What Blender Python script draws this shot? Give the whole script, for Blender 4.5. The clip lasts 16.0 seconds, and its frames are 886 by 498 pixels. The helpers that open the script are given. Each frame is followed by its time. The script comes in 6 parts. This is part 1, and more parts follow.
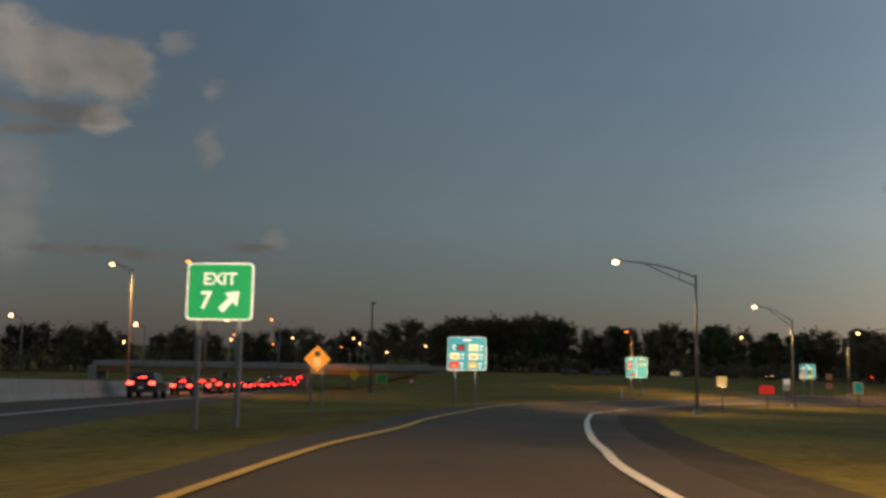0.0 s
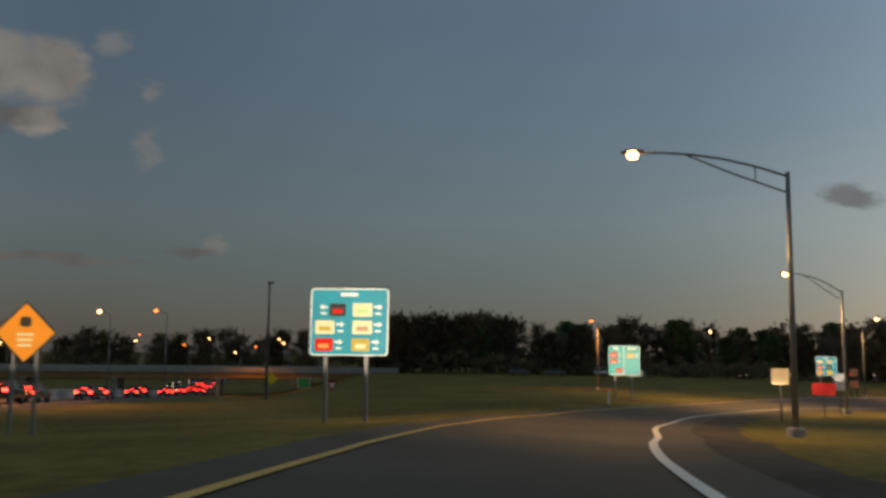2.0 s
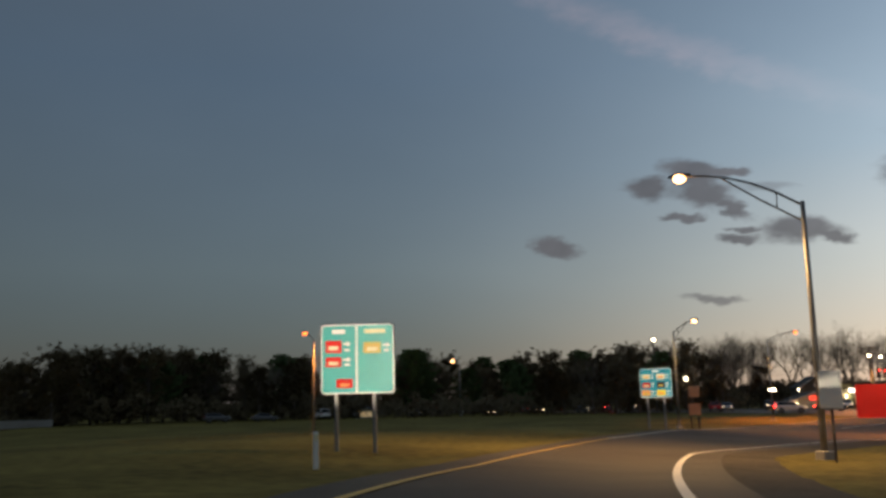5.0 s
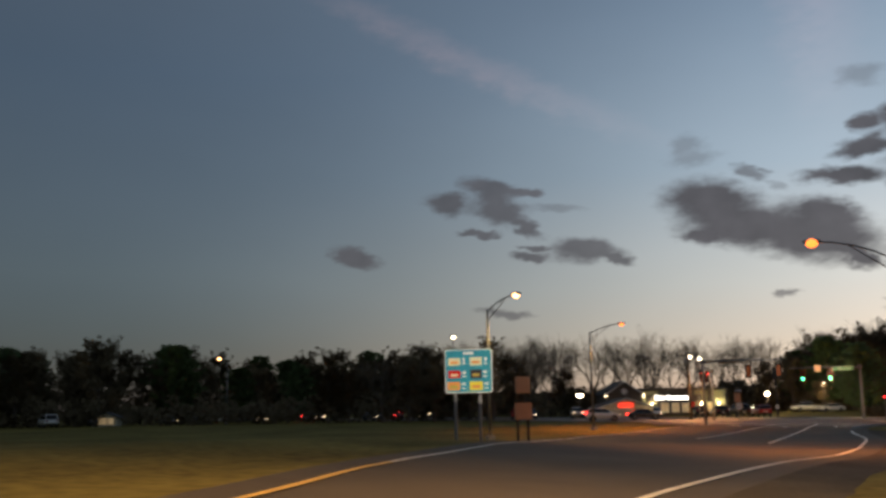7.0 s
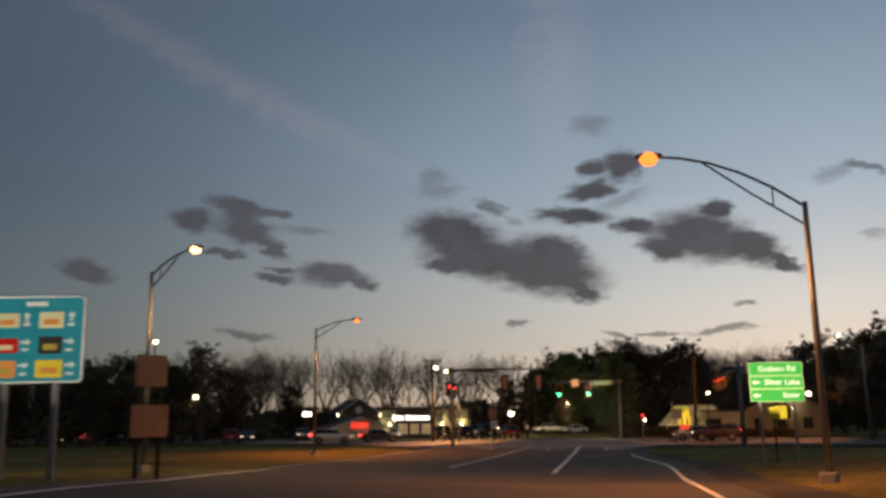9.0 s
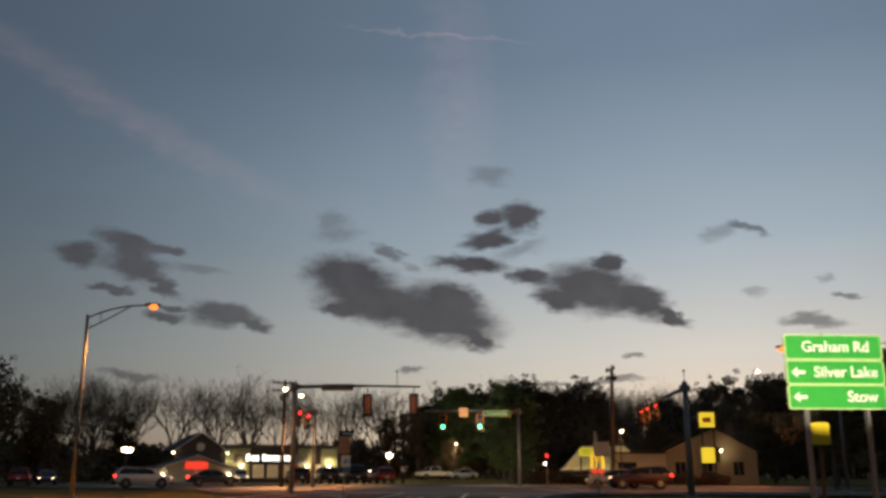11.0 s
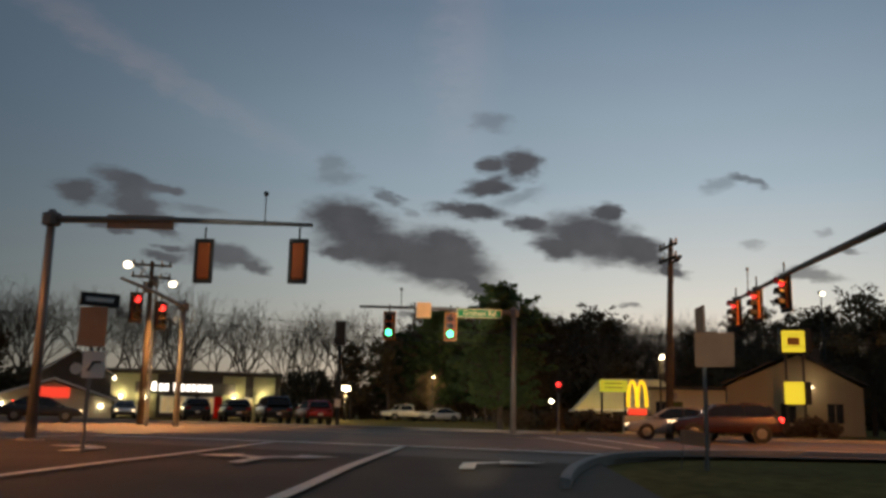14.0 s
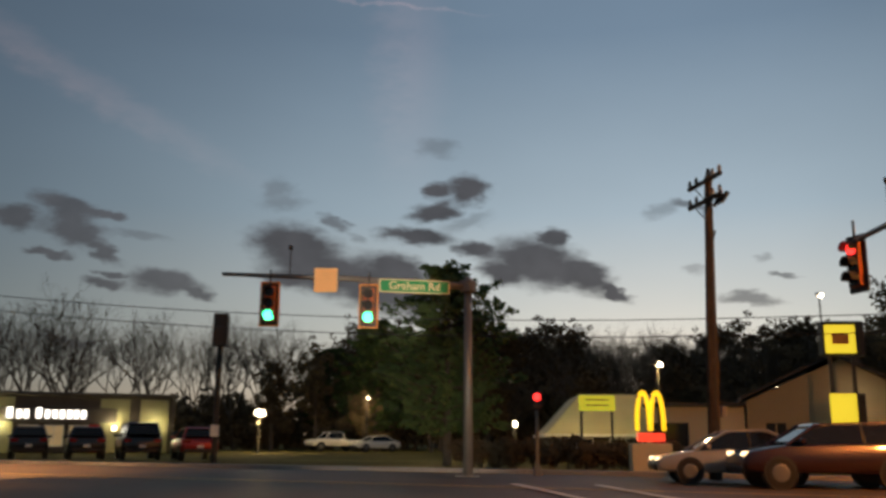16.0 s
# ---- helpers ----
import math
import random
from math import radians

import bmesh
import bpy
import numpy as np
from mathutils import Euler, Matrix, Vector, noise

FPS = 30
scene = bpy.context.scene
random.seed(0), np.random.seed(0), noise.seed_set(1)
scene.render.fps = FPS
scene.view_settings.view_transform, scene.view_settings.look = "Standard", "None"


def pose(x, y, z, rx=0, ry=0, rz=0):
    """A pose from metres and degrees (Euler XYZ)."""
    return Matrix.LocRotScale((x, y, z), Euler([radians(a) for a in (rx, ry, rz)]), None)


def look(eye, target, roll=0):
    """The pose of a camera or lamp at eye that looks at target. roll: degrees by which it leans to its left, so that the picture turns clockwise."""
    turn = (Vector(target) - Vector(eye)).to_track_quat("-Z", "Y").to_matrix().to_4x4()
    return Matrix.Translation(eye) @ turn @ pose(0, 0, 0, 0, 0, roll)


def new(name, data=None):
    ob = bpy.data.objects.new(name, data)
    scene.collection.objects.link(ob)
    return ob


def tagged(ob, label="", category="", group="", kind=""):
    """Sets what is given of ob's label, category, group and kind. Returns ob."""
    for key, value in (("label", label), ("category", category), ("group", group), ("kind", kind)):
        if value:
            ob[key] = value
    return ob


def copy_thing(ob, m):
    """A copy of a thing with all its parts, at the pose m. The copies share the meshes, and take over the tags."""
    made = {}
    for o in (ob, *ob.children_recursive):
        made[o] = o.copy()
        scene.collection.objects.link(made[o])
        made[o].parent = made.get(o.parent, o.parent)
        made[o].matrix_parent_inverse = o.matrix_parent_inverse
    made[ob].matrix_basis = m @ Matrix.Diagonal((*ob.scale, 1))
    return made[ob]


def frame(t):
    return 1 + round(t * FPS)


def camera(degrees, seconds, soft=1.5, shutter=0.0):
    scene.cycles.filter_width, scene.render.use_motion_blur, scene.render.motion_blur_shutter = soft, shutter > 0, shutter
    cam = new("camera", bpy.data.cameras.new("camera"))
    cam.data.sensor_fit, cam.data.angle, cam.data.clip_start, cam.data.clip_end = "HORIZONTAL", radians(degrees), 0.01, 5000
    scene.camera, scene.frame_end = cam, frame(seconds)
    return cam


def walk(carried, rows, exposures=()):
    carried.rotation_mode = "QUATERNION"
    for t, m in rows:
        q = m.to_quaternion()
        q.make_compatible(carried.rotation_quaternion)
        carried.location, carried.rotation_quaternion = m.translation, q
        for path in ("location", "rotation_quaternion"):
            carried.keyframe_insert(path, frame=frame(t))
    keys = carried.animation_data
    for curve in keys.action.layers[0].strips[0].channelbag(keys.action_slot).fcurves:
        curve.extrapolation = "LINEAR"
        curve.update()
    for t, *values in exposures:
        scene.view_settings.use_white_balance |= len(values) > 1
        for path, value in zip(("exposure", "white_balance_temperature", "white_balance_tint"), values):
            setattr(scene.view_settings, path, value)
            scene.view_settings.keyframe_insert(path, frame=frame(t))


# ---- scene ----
cam = camera(51.8, 16.0, soft=3.1, shutter=0.3)
PATH = [
    (0.0, pose(3.030, -0.975, 6.635, 96.154, -1.106, -1.938)),
    (0.5, pose(3.846, 6.535, 6.256, 96.641, -1.102, -2.364)),
    (1.0, pose(4.783, 14.132, 5.971, 97.061, -0.618, -3.259)),
    (1.5, pose(5.780, 21.820, 5.636, 96.903, -0.544, -4.170)),
    (2.0, pose(6.862, 29.183, 5.295, 96.474, -0.613, -5.460)),
    (2.5, pose(8.318, 36.794, 5.161, 95.999, -0.694, -7.648)),
    (3.0, pose(9.920, 43.949, 4.735, 96.474, 0.293, -9.986)),
    (3.5, pose(11.780, 50.546, 4.397, 97.503, 0.746, -13.183)),
    (4.0, pose(13.743, 57.038, 4.055, 98.321, 1.017, -16.557)),
    (4.5, pose(15.943, 63.452, 3.742, 99.019, 1.269, -19.611)),
    (5.0, pose(18.638, 69.552, 3.478, 99.354, 1.338, -22.373)),
    (5.5, pose(21.701, 75.259, 3.255, 99.461, 1.288, -25.102)),
    (6.0, pose(25.004, 80.497, 3.068, 99.474, 1.179, -28.055)),
    (6.5, pose(28.420, 85.185, 2.910, 99.527, 1.072, -31.491)),
    (7.0, pose(31.772, 89.832, 2.700, 99.711, 0.909, -35.119)),
    (7.5, pose(35.281, 93.961, 2.618, 99.764, 0.902, -39.017)),
    (8.0, pose(38.842, 97.403, 2.424, 99.880, 0.930, -42.931)),
    (8.5, pose(42.844, 100.869, 2.277, 100.177, 1.129, -47.367)),
    (9.0, pose(47.100, 103.815, 2.145, 100.928, 0.829, -51.192)),
    (9.5, pose(51.788, 106.692, 2.038, 101.947, 0.716, -53.974)),
    (10.0, pose(56.581, 109.400, 1.930, 102.662, 0.859, -55.760)),
    (10.5, pose(61.180, 112.052, 1.773, 103.367, 0.649, -57.370)),
    (11.0, pose(65.590, 114.489, 1.558, 103.720, 0.126, -57.923)),
    (11.5, pose(69.947, 116.817, 1.340, 103.679, -0.503, -57.863)),
    (12.0, pose(74.389, 119.136, 1.177, 103.200, -1.030, -57.629)),
    (12.5, pose(79.055, 121.551, 1.126, 102.241, -1.248, -57.664)),
    (13.0, pose(83.919, 124.074, 1.158, 100.637, -1.310, -57.949)),
    (13.5, pose(88.702, 126.544, 1.174, 99.816, -1.238, -58.296)),
    (14.0, pose(92.890, 128.667, 1.170, 100.329, -1.165, -58.248)),
    (14.5, pose(97.429, 131.202, 1.250, 100.775, -0.825, -58.396)),
    (15.0, pose(101.179, 133.267, 1.284, 101.405, -0.878, -58.377)),
    (15.5, pose(104.522, 135.161, 1.315, 101.834, -1.060, -58.679)),
    (16.0, pose(107.688, 136.604, 1.350, 101.963, -0.367, -61.486)),
]
walk(cam, PATH, exposures=((0.0, 0.66, 7300, 13), (3.0, 0.54, 7150, 13), (6.5, 0.12, 6850, 15), (9.0, -0.36, 6900, 16), (10.2, -0.42, 7000, 16), (12.5, -0.42, 6900, 13), (16.0, -0.32, 6850, 12)))

# ---- dusk sky, with the afterglow in the west ----
SUN_AZ = 75.0
# clouds: bearing from y towards x, height, half width, half height, tilt, in degrees
CLOUDS_WEST = [
    (52.0, 11.9, 2.7, 1.32, -8), (54.0, 10.3, 3.78, 1.27, -10), (57.5, 9.6, 3.94, 1.49, -13), (59.9, 8.1, 1.49, 0.49, -21), (51.6, 9.9, 1.5, 0.46, -6), (58.5, 10.7, 1.98, 0.85, -14),
    (63.6, 11.9, 1.5, 0.53, -5), (67.3, 11.1, 2.95, 1.47, -11), (68.5, 12.6, 0.91, 0.63, -1), (70.1, 10.3, 2.21, 1.04, -23), (72.2, 9.1, 1.13, 0.38, -27), (65.2, 10.5, 1.41, 0.7, -15),
    (62.9, 15.7, 1.31, 0.88, 7), (61.1, 15.6, 0.81, 0.46, 0), (60.8, 14.3, 1.53, 0.6, 8), (59.6, 12.7, 2.25, 0.53, -3),
]
CLOUDS_NORTHWEST = [
    (35.8, 12.5, 1.45, 0.68, -7), (38.4, 13.4, 1.75, 0.62, -9), (40.4, 13.2, 1.41, 0.28, -5), (39.0, 11.9, 1.6, 0.8, -10), (40.6, 11.0, 1.05, 0.5, -31), (38.6, 12.7, 1.0, 0.6, 0), (37.6, 10.6, 1.3, 0.23, -3),
    (44.2, 9.4, 2.2, 0.69, -5), (46.1, 8.8, 1.22, 0.31, -15), (40.8, 9.0, 1.2, 0.31, -2), (41.1, 9.6, 1.0, 0.2, -6), (29.7, 9.2, 1.39, 0.6, -17),
]
CLOUDS_LOW = [
    (54.5, 13.5, 1.01, 0.39, -23), (39.0, 5.6, 1.55, 0.23, -6), (56.0, 6.2, 0.74, 0.18, 1), (80.1, 8.5, 1.66, 0.36, -8), (82.3, 9.7, 0.83, 0.16, -8), (64.6, 5.2, 1.32, 0.14, -4),
    (76.9, 14.2, 1.11, 0.3, -22), (62.9, 4.6, 1.63, 0.24, -8), (62.3, 5.2, 0.82, 0.17, -15), (68.4, 5.4, 1.85, 0.2, 5), (69.8, 7.0, 0.61, 0.16, -4),
]
CLOUDS_THIN = [
    (61.0, 18.3, 1.18, 0.53, 0), (51.1, 14.6, 1.38, 0.46, 7), (50.7, 15.4, 0.94, 0.63, 13), (56.0, 12.5, 0.72, 0.21, -18), (42.5, 12.0, 1.44, 0.21, -1), (63.0, 13.7, 1.51, 0.43, 19),
    (77.1, 10.3, 0.58, 0.27, -2), (75.3, 14.1, 0.99, 0.41, 17), (81.1, 10.9, 0.43, 0.26, 18),
]
CLOUDS_NORTH = [
    (-18.6, 15.8, 2.0, 1.85, 6), (-22.0, 15.9, 2.95, 1.9, -1), (-24.5, 16.9, 1.7, 1.8, 9), (-19.2, 12.9, 1.4, 0.8, 6), (-28.5, 16.6, 4.0, 2.6, 0),
]
CLOUDS_FAINT = [(-23.9, 9.6, 1.6, 1.6, 5), (-23.6, 6.6, 1.2, 2.2, 4), (-12.9, 11.9, 0.6, 1.1, 4), (-12.9, 15.3, 0.7, 0.5, 5), (-15.2, 17.8, 0.9, 0.6, 6), (-8.8, 6.4, 0.7, 0.5, 2)]
CLOUDS_NORTH_BASE = [(-21.9, 13.1, 3.3, 0.55, 1), (-18.1, 5.2, 4.5, 0.28, 0), (-9.9, 5.8, 1.3, 0.28, 2), (-22.9, 12.0, 1.8, 0.4, 6), (-29.0, 13.6, 3.6, 0.8, 0)]
# high streaks still touched by the light: a long slant one, a broad upright one and a short trail
STREAKS = [(37.5, 20.9, 9.5, 0.8, -23.5), (59.0, 23.4, 1.9, 5.6, 0)]
TRAILS = [(57.6, 26.85, 5.4, 0.13, -4)]


def build_world():
    world = bpy.data.worlds.new("dusk")
    world.use_nodes = True
    scene.world = world
    nt = world.node_tree
    nt.nodes.clear()
    N = nt.nodes.new
    link = nt.links.new

    def math_node(op, a, b=None, c=None, clamp=False):
        n = N("ShaderNodeMath")
        n.operation, n.use_clamp = op, clamp
        for k, v in enumerate((a, b, c)):
            if v is None:
                continue
            if isinstance(v, (int, float)):
                n.inputs[k].default_value = v
            else:
                link(v, n.inputs[k])
        return n.outputs[0]

    sky = N("ShaderNodeTexSky")
    sky.sky_type = "NISHITA"
    sky.sun_disc = False
    sky.sun_elevation = radians(SKY_ELEVATION)
    sky.sun_rotation = radians(SUN_AZ)
    sky.air_density, sky.dust_density, sky.ozone_density = SKY_AIR, SKY_DUST, SKY_OZONE
    tc = N("ShaderNodeTexCoord")
    sep = N("ShaderNodeSeparateXYZ")
    link(tc.outputs["Generated"], sep.inputs[0])
    az = math_node("MULTIPLY", math_node("ARCTAN2", sep.outputs[0], sep.outputs[1]), 180 / math.pi)
    el = math_node("MULTIPLY", math_node("ARCSINE", sep.outputs[2]), 180 / math.pi)
    com = N("ShaderNodeCombineXYZ")
    link(az, com.inputs[0])
    link(el, com.inputs[1])
    rough = N("ShaderNodeTexNoise")
    rough.inputs["Scale"].default_value = 0.9
    rough.inputs["Detail"].default_value = 6.0
    rough.inputs["Roughness"].default_value = 0.6
    drift = N("ShaderNodeVectorMath")
    drift.operation = "MULTIPLY"
    link(com.outputs[0], drift.inputs[0])
    drift.inputs[1].default_value = (0.62, 1.3, 1)
    link(drift.outputs[0], rough.inputs["Vector"])
    bend = N("ShaderNodeVectorMath")
    bend.operation = "MULTIPLY_ADD"
    link(rough.outputs["Color"], bend.inputs[0])
    bend.inputs[1].default_value = (2.8, 1.3, 0)
    bend.inputs[2].default_value = (-1.4, -0.65, 0)
    at = N("ShaderNodeVectorMath")
    at.operation = "ADD"
    link(com.outputs[0], at.inputs[0])
    link(bend.outputs[0], at.inputs[1])

    def cover(clouds, soft):
        near = None
        for a, e, w, h, tilt in clouds:
            n = N("ShaderNodeMapping")
            n.vector_type = "TEXTURE"
            link(at.outputs[0], n.inputs["Vector"])
            n.inputs["Location"].default_value = (a, e, 0)
            n.inputs["Rotation"].default_value = (0, 0, radians(tilt))
            n.inputs["Scale"].default_value = (w, h, 1)
            ln = N("ShaderNodeVectorMath")
            ln.operation = "LENGTH"
            link(n.outputs[0], ln.inputs[0])
            near = ln.outputs["Value"] if near is None else math_node("SMOOTH_MIN", near, ln.outputs["Value"], 0.4)
        m = N("ShaderNodeMapRange")
        m.interpolation_type = "SMOOTHSTEP"
        link(near, m.inputs["Value"])
        m.inputs["From Min"].default_value, m.inputs["From Max"].default_value = 1.25 + soft, 0.75 - soft
        return m.outputs[0]

    grain = N("ShaderNodeTexNoise")
    grain.inputs["Scale"].default_value = 0.35
    grain.inputs["Detail"].default_value = 6.0
    link(com.outputs[0], grain.inputs["Vector"])
    shade = math_node("MULTIPLY_ADD", grain.outputs["Fac"], 1.1, 0.4)

    def mixed(below, mask, colour, amount):
        c = N("ShaderNodeVectorMath")
        c.operation = "SCALE"
        c.inputs[0].default_value = colour
        link(shade, c.inputs["Scale"])
        m = N("ShaderNodeMix")
        m.data_type = "RGBA"
        link(math_node("MULTIPLY", mask, amount), m.inputs["Factor"])
        link(below, m.inputs["A"])
        link(c.outputs[0], m.inputs["B"])
        return m.outputs["Result"]

    # twilight: pale over the sunken sun, darker and bluer away from it
    def ramp(stops):
        r = N("ShaderNodeValToRGB")
        link(math_node("DIVIDE", el, 40.0, clamp=True), r.inputs["Fac"])
        e = r.color_ramp.elements
        while len(e) < len(stops):
            e.new(0.5)
        for k, (deg, c) in enumerate(stops):
            e[k].position, e[k].color = deg / 40.0, (*c, 1)
        return r.outputs["Color"]

    west, east = ramp(SKY_WEST), ramp(SKY_EAST)
    away = N("ShaderNodeMapRange")
    link(math_node("COSINE", math_node("MULTIPLY", math_node("SUBTRACT", az, SUN_AZ), math.pi / 180)), away.inputs["Value"])
    away.inputs["From Min"].default_value, away.inputs["From Max"].default_value = 0.0, 0.7
    away.inputs["To Min"].default_value, away.inputs["To Max"].default_value = 0.60, 0.98
    dim = N("ShaderNodeVectorMath")
    dim.operation = "SCALE"
    link(east, dim.inputs[0])
    # unseen sky opposite the sun, brightened to light the near side of the trees
    behind = N("ShaderNodeMapRange")
    link(math_node("COSINE", math_node("MULTIPLY", math_node("SUBTRACT", az, SUN_AZ), math.pi / 180)), behind.inputs["Value"])
    behind.inputs["From Min"].default_value, behind.inputs["From Max"].default_value = 0.0, -1.0
    behind.inputs["To Min"].default_value, behind.inputs["To Max"].default_value = 0.55, 1.25
    link(math_node("MAXIMUM", away.outputs[0], behind.outputs[0]), dim.inputs["Scale"])
    east = dim.outputs[0]
    toward = N("ShaderNodeMapRange")
    toward.interpolation_type = "LINEAR"
    link(math_node("COSINE", math_node("MULTIPLY", math_node("SUBTRACT", az, SUN_AZ), math.pi / 180)), toward.inputs["Value"])
    toward.inputs["From Min"].default_value, toward.inputs["From Max"].default_value = 0.30, 1.0
    dusk = N("ShaderNodeMix")
    dusk.data_type = "RGBA"
    link(math_node("POWER", toward.outputs[0], 3.9), dusk.inputs["Factor"])
    link(east, dusk.inputs["A"])
    link(west, dusk.inputs["B"])
    whole = N("ShaderNodeMix")
    whole.data_type = "RGBA"
    whole.inputs["Factor"].default_value = 0.04
    link(dusk.outputs["Result"], whole.inputs["A"])
    link(sky.outputs[0], whole.inputs["B"])
    # uneven high haze
    veil = N("ShaderNodeTexNoise")
    veil.inputs["Scale"].default_value, veil.inputs["Detail"].default_value = 0.07, 4.0
    link(drift.outputs[0], veil.inputs["Vector"])
    hazed = N("ShaderNodeVectorMath")
    hazed.operation = "SCALE"
    link(whole.outputs["Result"], hazed.inputs[0])
    link(math_node("MULTIPLY_ADD", veil.outputs["Fac"], 0.22, 0.89), hazed.inputs["Scale"])
    out = hazed.outputs[0]

    def lifted(below, mask, colour, amount):
        c = N("ShaderNodeVectorMath")
        c.operation = "SCALE"
        c.inputs[0].default_value = colour
        link(math_node("MULTIPLY", mask, math_node("MULTIPLY", rough.outputs["Fac"], amount)), c.inputs["Scale"])
        m = N("ShaderNodeVectorMath")
        m.operation = "ADD"
        link(below, m.inputs[0])
        link(c.outputs[0], m.inputs[1])
        return m.outputs[0]

    out = lifted(out, cover(STREAKS, 0.65), STREAK_PINK, 0.68)
    out = lifted(out, cover(TRAILS, 0.3), STREAK_PINK, 1.2)
    out = mixed(out, cover(CLOUDS_WEST, 0.16), CLOUD_DARK, 0.94)
    out = mixed(out, cover(CLOUDS_NORTHWEST, 0.18), CLOUD_DARK, 0.82)
    out = mixed(out, cover(CLOUDS_LOW, 0.2), CLOUD_DARK, 0.66)
    out = mixed(out, cover(CLOUDS_THIN, 0.4), CLOUD_DARK, 0.36)
    out = mixed(out, cover(CLOUDS_NORTH, 0.1), CLOUD_PALE, 0.85)
    out = mixed(out, cover(CLOUDS_FAINT, 0.4), CLOUD_PALE, 0.4)
    out = mixed(out, cover(CLOUDS_NORTH_BASE, 0.3), CLOUD_BASE, 0.8)
    bg = N("ShaderNodeBackground")
    bg.inputs["Strength"].default_value = SKY_STRENGTH
    link(out, bg.inputs["Color"])
    wo = N("ShaderNodeOutputWorld")
    link(bg.outputs[0], wo.inputs["Surface"])


SKY_ELEVATION, SKY_AIR, SKY_DUST, SKY_OZONE = 1.0, 1.0, 0.4, 3.0
SKY_STRENGTH = 1.0
SKY_WEST = ((0, (0.86, 0.69, 0.53)), (3, (0.88, 0.79, 0.66)), (7, (0.75, 0.79, 0.75)), (14, (0.431, 0.566, 0.662)), (25, (0.199, 0.295, 0.403)), (40, (0.137, 0.216, 0.32)))
SKY_EAST = ((0, (0.057, 0.069, 0.077)), (3, (0.068, 0.087, 0.099)), (8, (0.086, 0.117, 0.135)), (20, (0.07, 0.108, 0.151)), (40, (0.089, 0.115, 0.142)))
CLOUD_DARK = (0.082, 0.083, 0.095)
STREAK_PINK = (0.15, 0.085, 0.075)
CLOUD_PALE = (0.142, 0.137, 0.130)
CLOUD_BASE = (0.070, 0.070, 0.071)
build_world()

# ---- materials ----


def material(name, colour, rough=0.8, metal=0.0, vary=0.25, scale=3.0, fine=40.0, bump=0.0, random=0.0, emit=None, power=0.0, coat=0.0, gloss=0.5):
    """A surface with variation at two scales, relief, and a shift from object to object."""
    m = bpy.data.materials.new(name)
    m.use_nodes = True
    nt = m.node_tree
    p = nt.nodes["Principled BSDF"]
    p.inputs["Roughness"].default_value = rough
    p.inputs["Metallic"].default_value = metal
    p.inputs["Coat Weight"].default_value = coat
    p.inputs["Specular IOR Level"].default_value = gloss
    tc = nt.nodes.new("ShaderNodeTexCoord")
    big, small = nt.nodes.new("ShaderNodeTexNoise"), nt.nodes.new("ShaderNodeTexNoise")
    for n, s in ((big, scale), (small, fine)):
        n.inputs["Scale"].default_value = s
        n.inputs["Detail"].default_value = 4.0
        nt.links.new(tc.outputs["Object"], n.inputs["Vector"])
    mix = nt.nodes.new("ShaderNodeMath")
    mix.operation = "ADD"
    nt.links.new(big.outputs["Fac"], mix.inputs[0])
    nt.links.new(small.outputs["Fac"], mix.inputs[1])
    last = mix.outputs[0]
    if random:
        info = nt.nodes.new("ShaderNodeObjectInfo")
        ma = nt.nodes.new("ShaderNodeMath")
        ma.operation = "MULTIPLY_ADD"
        nt.links.new(info.outputs["Random"], ma.inputs[0])
        ma.inputs[1].default_value = random
        nt.links.new(last, ma.inputs[2])
        last = ma.outputs[0]
    ramp = nt.nodes.new("ShaderNodeMapRange")
    ramp.inputs["From Min"].default_value, ramp.inputs["From Max"].default_value = 0.6, 1.4 + random
    ramp.inputs["To Min"].default_value, ramp.inputs["To Max"].default_value = 1 - vary, 1 + vary
    nt.links.new(last, ramp.inputs["Value"])
    c = nt.nodes.new("ShaderNodeVectorMath")
    c.operation = "SCALE"
    c.inputs[0].default_value = colour
    nt.links.new(ramp.outputs[0], c.inputs["Scale"])
    nt.links.new(c.outputs[0], p.inputs["Base Color"])
    if bump:
        b = nt.nodes.new("ShaderNodeBump")
        b.inputs["Strength"].default_value = bump
        b.inputs["Distance"].default_value = 0.02
        nt.links.new(small.outputs["Fac"], b.inputs["Height"])
        nt.links.new(b.outputs[0], p.inputs["Normal"])
    if emit:
        p.inputs["Emission Color"].default_value = (*emit, 1)
        p.inputs["Emission Strength"].default_value = power
    return m


M_GRASS = material("mown_grass", (0.150, 0.120, 0.034), 0.95, vary=0.65, scale=0.12, fine=2.5, bump=0.6, gloss=0.05)
M_ASPHALT = material("worn_asphalt", (0.090, 0.072, 0.052), 0.75, vary=0.4, scale=0.25, fine=30, bump=0.3, gloss=0.16)
# paler and browner than M_ASPHALT: street lamp light put into the colour
M_STREET = material("lamplit_street_asphalt", (0.135, 0.094, 0.060), 0.6, vary=0.35, scale=0.3, fine=20, bump=0.3, gloss=0.32)
M_SHOULDER = material("dirty_shoulder", (0.075, 0.062, 0.045), 0.9, vary=0.5, scale=0.4, fine=8, bump=0.5, gloss=0.08)
M_WHITE = material("white_road_paint", (0.76, 0.70, 0.60), 0.6, vary=0.2, scale=1.5, fine=14)
M_YELLOW = material("yellow_road_paint", (0.65, 0.40, 0.08), 0.6, vary=0.2, scale=1.5, fine=14)
M_CONCRETE = material("weathered_concrete", (0.32, 0.30, 0.27), 0.85, vary=0.25, scale=0.5, fine=12, bump=0.2)
M_GALV = material("galvanised_steel", (0.22, 0.215, 0.21), 0.5, metal=0.5, vary=0.2, scale=2, fine=25)
